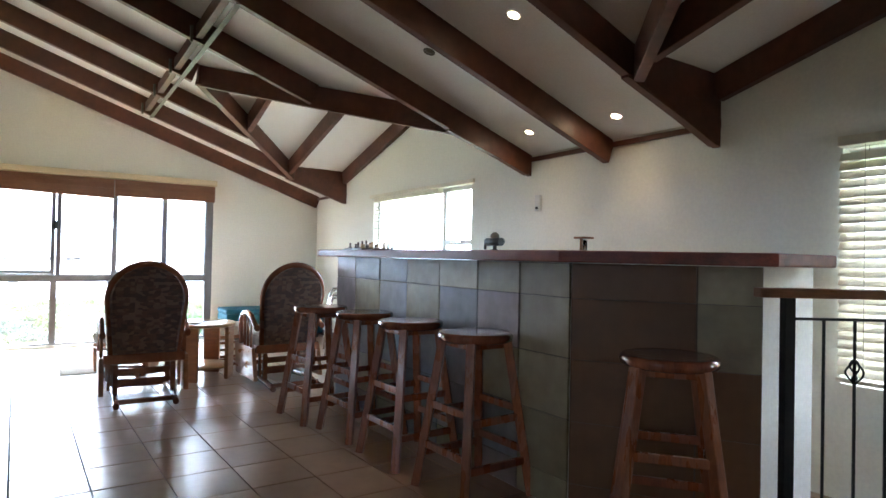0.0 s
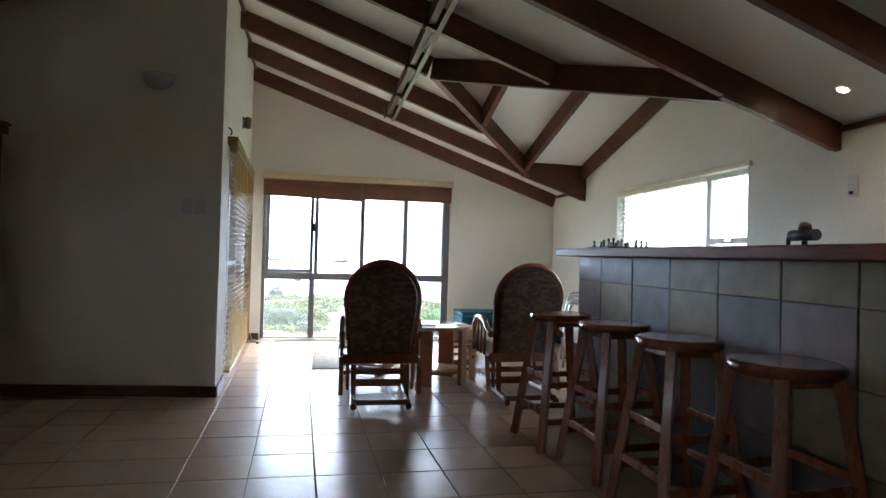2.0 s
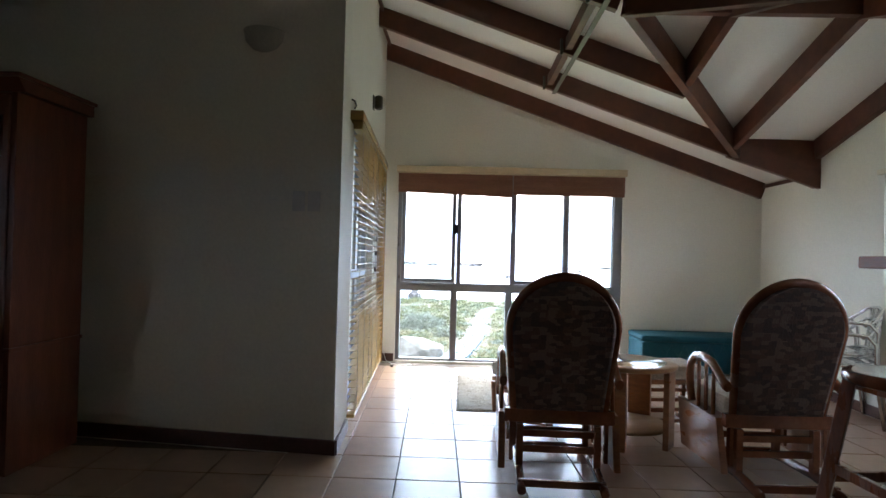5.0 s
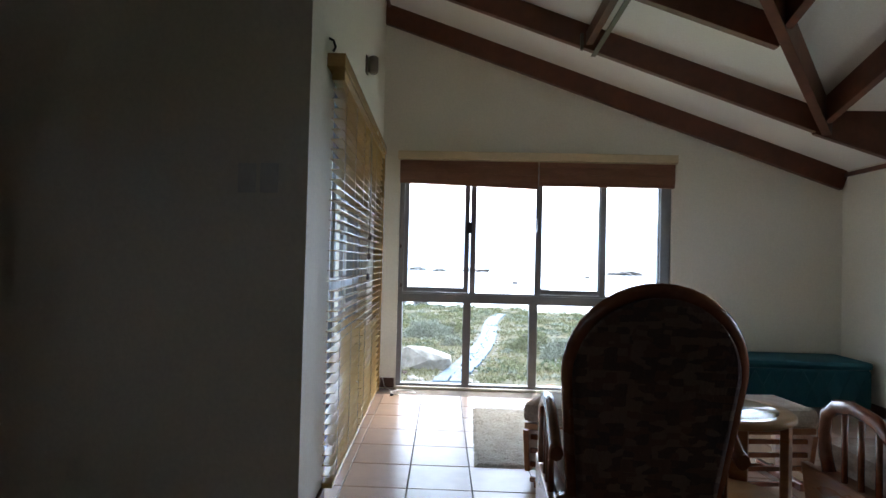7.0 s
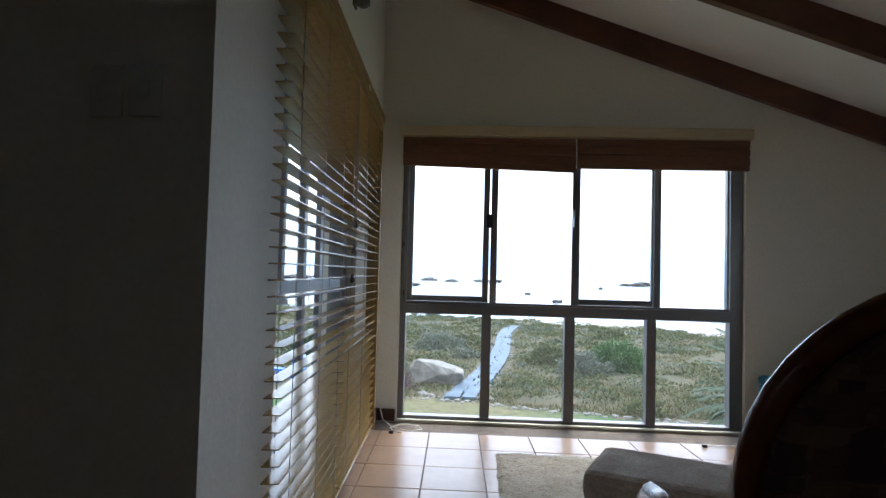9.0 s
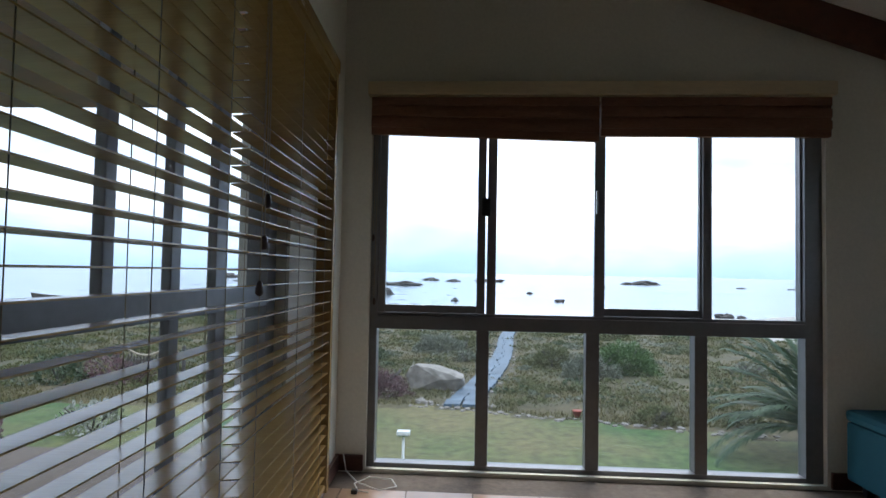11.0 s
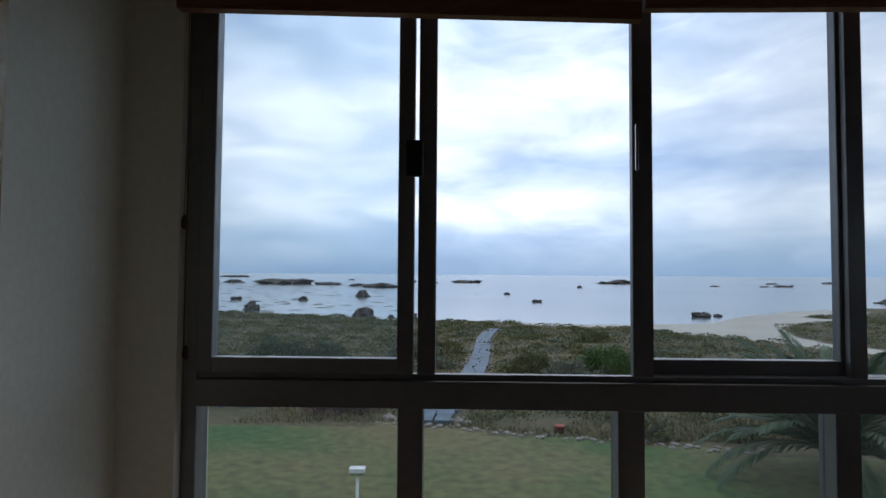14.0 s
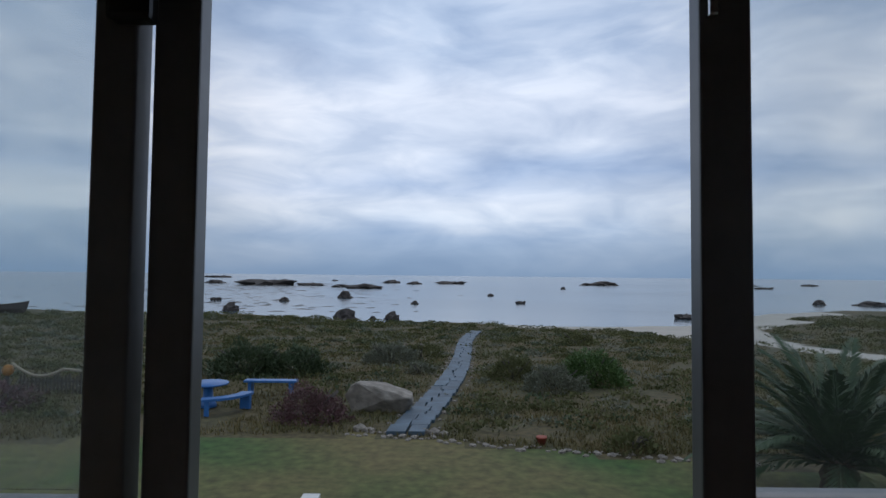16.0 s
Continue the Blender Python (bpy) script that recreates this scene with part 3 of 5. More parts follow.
# ---- sea window ----
def build_sea_window():
    win = thing("window_1", (0, 8.40, 0), "large grey aluminium window with four upper and four lower panes facing the sea", "window", kind="structure")
    f0, f1 = -0.035, 0.045

    def bar(name, x0, x1, z0, z1, y0=f0, y1=f1, mat=ALU):
        return part(name, boxed(x0, x1, y0, y1, z0, z1, 0.003), mat, win)
    bar("window_frame", -0.05, -0.008, 0.0, 2.07)
    bar("window_frame", 2.295, 2.385, 0.0, 2.07)
    bar("window_frame", -0.008, 2.295, 0.0, 0.035)
    bar("window_frame", -0.008, 2.295, 2.03, 2.07)
    bar("transom", -0.008, 2.295, 0.77, 0.845, f0 - 0.01, 0.0)
    bar("transom_track", -0.008, 2.295, 0.845, 0.862, f0 + 0.005, f0 + 0.03)
    bar("transom_track", 1.24, 2.295, 0.80, 0.862, f0 + 0.035, f1)
    for a, b in ((0.546, 0.615), (1.142, 1.214), (1.72, 1.787)):
        bar("mullion", a, b, 0.035, 0.77)
    bar("mullion", 0.598, 0.648, 0.862, 2.03, f0 + 0.005, f0 + 0.035)
    bar("mullion", 1.184, 1.24, 0.862, 2.03, f0, f0 + 0.028)
    bar("mullion", 1.765, 1.812, 0.862, 2.03, f0 + 0.005, f0 + 0.028)
    for x0, x1, y0 in ((-0.004, 0.588, f0 - 0.012), (1.205, 1.80, f0 + 0.03)):
        sash = part("sash", boxed(x0, x0 + 0.04, y0, y0 + 0.035, 0.864, 2.03, 0.003), ALU, win)
        part("sash_rail", boxed(x0 + 0.04, x1 - 0.045, y0, y0 + 0.035, 0.864, 0.905, 0.003), ALU, sash)
        part("sash_rail", boxed(x0 + 0.04, x1 - 0.045, y0, y0 + 0.035, 1.99, 2.03, 0.003), ALU, sash)
        part("sash_stile", boxed(x1 - 0.045, x1, y0, y0 + 0.035, 0.864, 2.03, 0.003), ALU, sash)
        p = part("pane", boxed(x0 + 0.035, x1 - 0.04, y0 + 0.014, y0 + 0.018, 0.9, 1.995), GLASS, sash)
        p.visible_shadow = False
    p = part("slid_pane", boxed(0.03, 0.56, f0 + 0.045, f0 + 0.049, 0.9, 1.995), GLASS, win, "second pane slid open behind the first")
    p.visible_shadow = False
    part("slid_stile", boxed(-0.004, 0.026, f0 + 0.03, f0 + 0.06, 0.864, 2.03, 0.003), ALU, win)
    part("latch", boxed(0.565, 0.612, f0 - 0.035, f0 - 0.012, 1.40, 1.50, 0.006), BLACKPLASTIC, win, "black plastic latch")
    part("latch", boxed(1.19, 1.20, f0 - 0.012, f0, 1.42, 1.55, 0.003), BRIGHTALU, win, "bright metal latch")
    bar("frame_edge", 1.812, 1.822, 0.862, 2.03, f0 + 0.03, f1)
    bar("frame_edge", 2.285, 2.295, 0.862, 2.03, f0 + 0.03, f1)
    for x0, x1, z0, z1 in ((1.822, 2.285, 0.862, 2.03), (-0.008, 0.546, 0.035, 0.77), (0.615, 1.142, 0.035, 0.77), (1.214, 1.72, 0.035, 0.77), (1.787, 2.295, 0.035, 0.77)):
        p = part("pane", boxed(x0, x1, 0.018, 0.022, z0, z1), GLASS, win)
        p.visible_shadow = False
    solid("window_sill", boxed(-0.05, 2.385, YW - 0.004, 8.36, -0.002, 0.012), PLASTER, "pale window threshold", "sill", kind="structure")


build_sea_window()


def roman_blind(x0, x1, z_left, z_right):
    b = thing("roman_blind", (x0, 8.30, 0), "brown woven blind rolled up above the sea window", "blind", "rolled blinds")
    w = x1 - x0
    bm = bmesh.new()
    for k in range(6):
        f = k / 5
        y = -0.012 - 0.010 * (k % 2)
        zl, zr = z_left + (2.0 - z_left) * f, z_right + (2.0 - z_right) * f
        prism(bm, [(0, zl - 0.004), (w, zr - 0.004), (w, zr + 0.040), (0, zl + 0.040)], y - 0.02, y + 0.022, "y")
    part("fold", bm, ROMAN, b)
    part("head_rail", boxed(0, w, -0.035, 0.028, 2.028, 2.048, 0.003), PELMET, b, "cream wooden head rail")
    part("bottom_bar", prismed([(0, z_left - 0.012), (w, z_right - 0.012), (w, z_right), (0, z_left)], -0.03, 0.0, "y"), ROMAN, b)


roman_blind(-0.045, 1.185, 1.852, 1.815)
roman_blind(1.195, 2.382, 1.845, 1.845)
solid("pelmet", boxed(-0.065, 2.405, YW - 0.085, YW - 0.002, 2.052, 2.124, 0.006), PELMET, "cream wooden pelmet board over the sea window", "pelmet")

# ---- bar ----
def build_bar():
    bar = thing("bar_counter", (0, 0, 0), "bar counter faced with mixed slate tiles, with a plastered end", "bar")
    part("body", prismed([(2.54, 4.44), (2.54, 1.795), (2.97, 1.15), (3.38, 1.15), (3.38, 1.32), (3.06, 1.32), (2.80, 1.85), (2.80, 4.44)], 0.0, 1.145), PLASTER, bar, "cream plastered masonry core")
    top = [(2.36, 4.46), (2.36, 1.70), (2.80, 1.00), (3.25, 1.00), (3.25, 1.30), (3.05, 1.34), (2.92, 1.75), (2.92, 4.46)]
    solid("wooden_worktop", prismed(top, 1.148, 1.20, bevel=0.008), REDWOOD, "thick varnished red-brown wooden bar top", "bar top")
    # slate tiles, row by row
    rows = [(0.008, 0.145), (0.15, 0.425), (0.43, 0.705), (0.71, 0.982), (0.987, 1.143)]
    joints = [4.44, 4.09, 3.68, 3.29, 2.89, 2.50, 2.145, 1.795]
    part("mortar_bed", boxed(2.534, 2.5395, 1.80, 4.438, 0.004, 1.144), GROUT, bar, "grey-brown mortar joints")
    part("mortar_bed", boxed(0.002, 0.774, -0.010, -0.0006, 0.004, 1.144, 0, Matrix.Translation((2.535, 1.792, 0)) @ Matrix.Rotation(math.atan2(-0.645, 0.43), 4, "Z")), GROUT, bar, "grey-brown mortar joints")
    pick = random.Random(6)
    for lo, hi in rows:
        for n, (a, b) in enumerate(zip(joints, joints[1:])):
            kind = 1 if n == 6 else pick.choice((0, 0, 1, 2)) if n < 4 else pick.choice((1, 2, 2, 0))
            part("slate_tile", boxed(2.526 + random.uniform(-0.002, 0.002), 2.539, b + 0.004, a - 0.004, lo, hi, 0.003), SLATES[kind], bar)
        m = Matrix.Translation((2.535, 1.792, 0)) @ Matrix.Rotation(math.atan2(-0.645, 0.43), 4, "Z")
        for k, (a, b) in enumerate(((0.003, 0.525), (0.531, 0.772))):
            part("slate_tile", boxed(a, b, -0.0145 + random.uniform(-0.001, 0.001), -0.001, lo - 0.001, hi + 0.001, 0.002, m), SLATES[1] if k and lo > 0.7 else BROWNSLATE, bar, "olive slate tile" if k and lo > 0.7 else "dark brown slate tile")


def bar_stool(m):
    s = thing("bar_stool", m, "brown varnished wooden bar stool with a round dished seat", "stool", "stools along the bar")
    h = 0.79
    part("seat", lathed([(0.10, h - 0.045), (0.172, h - 0.045), (0.187, h - 0.036), (0.191, h - 0.02), (0.187, h - 0.006), (0.178, h), (0.14, h - 0.003), (0.07, h - 0.007), (0.01, h - 0.008)], 32), STOOLSEAT, s)
    foot, head = 0.205, 0.115
    corners = [(1, 1), (-1, 1), (-1, -1), (1, -1)]

    def at(c, z):
        k = foot + (head - foot) * z / (h - 0.04)
        return Vector((c[0] * k, c[1] * k, z))
    for c in corners:
        part("leg", beamed(at(c, 0.0), at(c, h - 0.04), 0.044, 0.044, drop=False, bevel=0.006), STOOLWOOD, s)
    for z, shift in ((0.17, 0.05), (0.38, 0.04)):
        for i in range(4):
            zz = z + (shift if i % 2 else 0)
            a, b = at(corners[i], zz), at(corners[(i + 1) % 4], zz)
            part("stretcher", beamed(a, b, 0.022, 0.036, drop=False, bevel=0.004), STOOLWOOD, s)
    part("apron", boxed(-0.115, 0.115, -0.115, 0.115, h - 0.075, h - 0.044, 0.004), STOOLWOOD, s)
    return s


build_bar()
first = bar_stool(pose(2.185, 3.93, 0, 0, 0, 4))
for x, y, turn in ((2.285, 3.42, 4), (2.305, 2.85, 2), (2.331, 2.25, 2), (2.605, 1.325, 40)):
    copy_thing(first, pose(x, y, 0, 0, 0, turn))


# ---- glider chairs ----
def hoop(w, z0, z1, lean, n=20, y=0.0):
    """An upright arch of half-width w from z0 to z1, leaning back."""
    pts = []
    straight = z1 - w
    for k in range(5):
        z = z0 + (straight - z0) * k / 5
        pts.append((-w * (0.86 + 0.14 * k / 5), z))
    for k in range(n + 1):
        a = math.pi - math.pi * k / n
        pts.append((w * math.cos(a), straight + w * math.sin(a)))
    for k in range(4, -1, -1):
        z = z0 + (straight - z0) * k / 5
        pts.append((w * (0.86 + 0.14 * k / 5), z))
    return [(x, y - (z - z0) * lean, z) for x, z in pts]


def glider_chair(m, label):
    c = thing("glider_chair", m, label, "chair", "glider chairs")
    lean = 0.24
    zb, zt, w = 0.36, 1.062, 0.266
    part("back_frame", tubed(hoop(w + 0.003, zb, zt + 0.004, lean), 0.0185, 10, flat=1.3), HOOPWOOD, c, "dark glossy bent wood hoop")
    # padded back
    bm = bmesh.new()
    inner = hoop(w - 0.008, zb + 0.01, zt - 0.02, lean)
    for y0, y1 in ((-0.035, 0.10),):
        a = [bm.verts.new((p[0], p[1] + y0, p[2])) for p in inner]
        a2 = [bm.verts.new((p[0] * 0.93, p[1] + y0 - 0.018, zb + 0.05 + (p[2] - zb - 0.01) * 0.945)) for p in inner]
        b = [bm.verts.new((p[0] * 1.0, p[1] + y1 - 0.03, p[2])) for p in inner]
        b2 = [bm.verts.new((p[0] * 0.84, p[1] + y1 + 0.02, zb + 0.08 + (p[2] - zb - 0.02) * 0.88)) for p in inner]
        n = len(inner)
        for r, q in ((a2, a), (a, b), (b, b2)):
            for i in range(n - 1):
                bm.faces.new((r[i], r[i + 1], q[i + 1], q[i])).smooth = True
            bm.faces.new((r[n - 1], r[0], q[0], q[n - 1]))
        bm.faces.new(a2)
        bm.faces.new(b2[::-1])
    part("back_cushion", bm, TAPESTRY, c, "dark woven tapestry back")
    for k in (-2, -1, 0, 1, 2):
        a = math.pi / 2 + 0.42 * k
        px, pz = math.cos(a), math.sin(a)
        z0 = zt - w + (w - 0.03) * pz
        part("top_strut", tubed([((w - 0.035) * px, -(z0 - zb) * lean, z0), (w * px, -(zt - w + w * pz - zb) * lean, zt - w + w * pz)], 0.006, 6), HOOPWOOD, c)
    part("back_rail", boxed(-0.285, 0.285, -0.03, 0.02, 0.30, 0.37, 0.008), HOOPWOOD, c)
    part("seat_frame", boxed(-0.27, 0.27, 0.0, 0.50, 0.29, 0.33, 0.006), CHAIRWOOD, c)
    part("seat_cushion", boxed(-0.25, 0.25, 0.02, 0.53, 0.335, 0.45, 0.04), CREAMFABRIC, c, "cream patterned seat cushion")
    for s in (-1, 1):
        x = s * 0.295
        part("side_panel", prismed([(-0.06, 0.07), (0.46, 0.07), (0.52, 0.34), (0.02, 0.34)], x - 0.018 if s < 0 else x - 0.018, x + 0.018, "x", bevel=0.006), CHAIRWOOD, c, "honey-brown wooden side panel")
        arm = [(x, -0.07, 0.52), (x, -0.03, 0.53), (x, 0.02, 0.56), (x, 0.10, 0.61), (x, 0.22, 0.63), (x, 0.32, 0.615), (x, 0.38, 0.57), (x, 0.395, 0.50), (x, 0.385, 0.42), (x, 0.36, 0.35)]
        part("armrest", tubed(arm, 0.022, 8, flat=1.3), HOOPWOOD, c, "dark glossy bent wood arm")
        for y in (0.09, 0.18, 0.27):
            part("spindle", tubed([(x, y, 0.34), (x, y, 0.595)], 0.011, 8), HOOPWOOD, c)
        runner = [(x * 0.68, -0.23, 0.022), (x * 0.68, -0.20, 0.03), (x * 0.68, 0.0, 0.055), (x * 0.68, 0.30, 0.05), (x * 0.68, 0.50, 0.022)]
        part("runner", tubed(runner, 0.022, 8, flat=1.2), HOOPWOOD, c)
        for y in (0.0, 0.36):
            part("upright", boxed(x * 0.68 - 0.018, x * 0.68 + 0.018, y - 0.02, y + 0.02, 0.05, 0.29, 0.004), HOOPWOOD, c)
            part("hanger", boxed(x - s * 0.05 - 0.01, x - s * 0.05 + 0.01, y - 0.02, y + 0.02, 0.10, 0.30, 0.003), HOOPWOOD, c)
    for y, z in ((-0.18, 0.045), (0.0, 0.16), (0.0, 0.24), (0.36, 0.16), (0.44, 0.045)):
        part("cross_rail", boxed(-0.215, 0.215, y - 0.012, y + 0.012, z - 0.018, z + 0.018, 0.004), HOOPWOOD, c)
    return c


chair = glider_chair(pose(1.175, 4.98, 0, 0, 0, -2), "dark bent-wood glider chair with a tapestry back, facing the sea window")
other = copy_thing(chair, pose(2.32, 5.02, 0, 0, 0, 2))
tagged(other, "dark bent-wood glider chair with a tapestry back, beside the round table")


def ottoman(m):
    o = thing("ottoman", m, "patterned cream footstool on a curved wooden gliding frame", "footstool", "footstools")
    part("cushion", boxed(-0.24, 0.24, -0.19, 0.19, 0.32, 0.42, 0.035), CREAMFABRIC, o, "cream patterned cushion")
    part("seat_frame", boxed(-0.23, 0.23, -0.18, 0.18, 0.285, 0.318, 0.005), CHAIRWOOD, o)
    for s in (-1, 1):
        part("side_panel", prismed([(-0.15, 0.06), (0.15, 0.06), (0.19, 0.28), (-0.19, 0.28)], s * 0.22 - 0.014, s * 0.22 + 0.014, "x", bevel=0.005), CHAIRWOOD, o)
        part("runner", boxed(s * 0.15 - 0.018, s * 0.15 + 0.018, -0.2, 0.2, 0.0, 0.04, 0.006), HOOPWOOD, o)
        part("upright", boxed(s * 0.15 - 0.014, s * 0.15 + 0.014, -0.02, 0.02, 0.04, 0.285, 0.003), HOOPWOOD, o)
    for y, z in ((-0.14, 0.02), (0.14, 0.02), (-0.14, 0.10), (-0.14, 0.17), (-0.14, 0.24)):
        part("cross_rail", boxed(-0.205, 0.205, y - 0.01, y + 0.01, z - 0.012, z + 0.012, 0.003), HOOPWOOD, o)
    return o


o1 = ottoman(pose(1.17, 6.14, 0, 0, 0, -24))
copy_thing(o1, pose(2.16, 6.30, 0, 0, 0, 6))


def round_table(m):
    t = thing("round_table", m, "low round oak table with glass top and lower shelf", "table")
    r, h = 0.30, 0.51
    bm = bmesh.new()
    lathe(bm, [(r - 0.09, h - 0.03), (r - 0.012, h - 0.03), (r, h - 0.022), (r, h - 0.006), (r - 0.008, h), (r - 0.085, h), (r - 0.09, h - 0.004)], 40)
    part("tabletop", bm, OAK, t)
    part("glass_inset", lathed([(0.02, h + 0.001), (r - 0.07, h + 0.001), (r - 0.07, h + 0.006), (0.02, h + 0.006)], 40), TABLEGLASS, t, "clear glass inset")
    part("shelf", lathed([(0.02, 0.10), (r - 0.05, 0.10), (r - 0.04, 0.11), (r - 0.05, 0.122), (0.02, 0.122)], 40), OAK, t)
    for k in range(4):
        a = math.radians(45 + 90 * k)
        part("leg", boxed(r - 0.06, r - 0.025, -0.075, 0.075, 0.0, h - 0.03, 0.006, Matrix.Rotation(a, 4, "Z")), CHAIRWOOD, t)
    return t


round_table(pose(1.74, 5.72, 0, 0, 0, 12))


def build_rug():
    r = thing("rug", (0.64, 6.30, 0), "small beige shaggy rug lying before the sea window", "rug")
    nx, ny = 40, 60
    w, l = 0.95, 1.33
    verts, faces = [], []
    for j in range(ny + 1):
        for i in range(nx + 1):
            ex = 0.012 * noise.noise(Vector((i * 0.35, j * 0.35, 1.3)))
            h = 0.014 + 0.007 * noise.noise(Vector((i * 1.7, j * 1.7, 0.2)))
            if i in (0, nx) or j in (0, ny):
                h = 0.002
            verts.append((w * i / nx + ex, l * j / ny + ex, h))
    for j in range(ny):
        for i in range(nx):
            a = j * (nx + 1) + i
            faces.append((a, a + 1, a + nx + 2, a + nx + 1))
    me = bpy.data.meshes.new("woven_top")
    me.from_pydata(verts, [], faces)
    me.materials.append(RUG)
    ob = new("woven_top", me)
    ob.parent = r


build_rug()


def teal_seat():
    s = thing("storage_bench", (2.46, 7.80, 0), "low teal quilted bench against the window wall", "bench")
    part("base", boxed(0, 1.32, 0, 0.5, 0.06, 0.36, 0.02), TEAL, s)
    part("cushion", boxed(-0.01, 1.33, -0.01, 0.5, 0.36, 0.425, 0.03), TEAL, s)
    for x in (0.05, 1.23):
        for y in (0.05, 0.41):
            part("foot", boxed(x, x + 0.04, y, y + 0.04, 0.0, 0.06, 0.004), BLACKPLASTIC, s)
    bm = bmesh.new()
    for k in range(10):
        for s2 in (0, 1):
            p = 0.04 + 0.125 * k
            a, b = (p, -0.006, 0.09), (min(1.29, p + 0.12), -0.006, 0.34)
            if s2:
                a, b = (a[0], a[1], b[2]), (b[0], b[1], 0.09)
            tube(bm, [a, b], 0.004, 5)
    part("quilting", bm, TEAL, s)


teal_seat()


def aluminium_chair(m):
    c = thing("aluminium_chair", m, "stacked polished aluminium tube armchair with slatted back", "chair", "stacked chairs")
    r = 0.013
    for s in (-1, 1):
        x = s * 0.26
        part("side_tube", tubed([(x, 0.22, 0.0), (x, 0.20, 0.30), (x, 0.18, 0.58), (x, 0.14, 0.66), (x, 0.05, 0.67), (x, -0.15, 0.66), (x, -0.2, 0.60), (x * 0.95, -0.21, 0.35), (x, -0.26, 0.0)], r, 10), BRIGHTALU, c)
    back = [(-0.25, -0.12, 0.64), (-0.24, -0.20, 0.70), (-0.17, -0.25, 0.755), (0.0, -0.27, 0.77), (0.17, -0.25, 0.755), (0.24, -0.20, 0.70), (0.25, -0.12, 0.64)]
    part("top_tube", tubed(back, r, 10), BRIGHTALU, c)
    low = [(-0.22, -0.15, 0.44), (-0.12, -0.22, 0.46), (0.12, -0.22, 0.46), (0.22, -0.15, 0.44)]
    part("back_tube", tubed(low, r * 0.8, 10), BRIGHTALU, c)
    for x in (-0.14, -0.07, 0.0, 0.07, 0.14):
        part("back_slat", beamed((x, -0.225, 0.46), (x, -0.262, 0.76), 0.045, 0.005, drop=False, bevel=0.0), BRIGHTALU, c)
    part("seat_ring", tubed([(-0.22, -0.2, 0.43), (0.22, -0.2, 0.43), (0.22, 0.2, 0.44), (-0.22, 0.2, 0.44)], r, 10, closed=True), BRIGHTALU, c)
    for k in range(6):
        y = -0.16 + 0.065 * k
        part("seat_slat", boxed(-0.22, 0.22, y - 0.024, y + 0.024, 0.432, 0.437), BRIGHTALU, c)
    return c


al = aluminium_chair(pose(3.50, 6.47, 0, 0, 0, 70))
copy_thing(al, pose(3.52, 6.48, 0.085, 0, 0, 70))


# ---- tall cabinet ----
def build_cabinet():
    c = thing("tall_cabinet", (-3.05, 4.74, 0), "tall red-brown wooden wall cabinet with open shelves and panelled door", "cabinet")
    w, d = 1.46, 0.56
    for x in (0.0, w - 0.03):
        part("side_board", boxed(x, x + 0.03, 0.0, d, 0.0, 1.92, 0.003), CABWOOD, c)
    part("back_board", boxed(0.03, w - 0.03, d - 0.02, d - 0.002, 0.05, 1.9), CABWOOD, c)
    for z in (0.08, 0.36, 0.60, 1.60, 1.89):
        part("shelf", boxed(0.03, w - 0.03, 0.015, d - 0.02, z, z + 0.028, 0.003), CABWOOD, c)
    part("plinth", boxed(0.03, w - 0.03, 0.02, d - 0.02, 0.0, 0.05), CABWOOD, c)
    part("cornice", prismed([(-0.05, 1.98), (0.0, 1.92), (d, 1.92), (d, 1.98)], -0.03, w + 0.04, "x"), CABWOOD, c, "moulded cornice")
    part("cornice_cap", boxed(-0.05, w + 0.06, -0.07, d, 1.98, 2.0, 0.004), CABWOOD, c)
    part("waist_moulding", boxed(-0.012, w + 0.012, -0.012, d, 0.615, 0.637, 0.004), CABWOOD, c)
    for x in (0.03, w / 2 + 0.005):
        dw = w / 2 - 0.035
        door = part("door", boxed(x, x + dw, -0.012, 0.012, 0.64, 1.595, 0.004), CABWOOD, c)
        part("door_panel", boxed(x + 0.07, x + dw - 0.07, -0.022, -0.012, 0.72, 1.52, 0.008), CABWOOD, door)
        part("knob", lathed([(0.004, 0), (0.008, 0.004), (0.012, 0.016), (0.008, 0.024)], 12, (0, 0, 0)), PALEWOOD, door).matrix_local = pose(x + (dw - 0.03 if x < 0.5 else 0.03), -0.012, 1.05, 90)
    part("arch_board", boxed(0.03, w - 0.03, -0.008, 0.014, 1.80, 1.89, 0.003), CABWOOD, c)
    part("frame_stile", boxed(w - 0.06, w - 0.03, -0.016, 0.012, 0.06, 1.90, 0.004), CABWOOD, c)


build_cabinet()

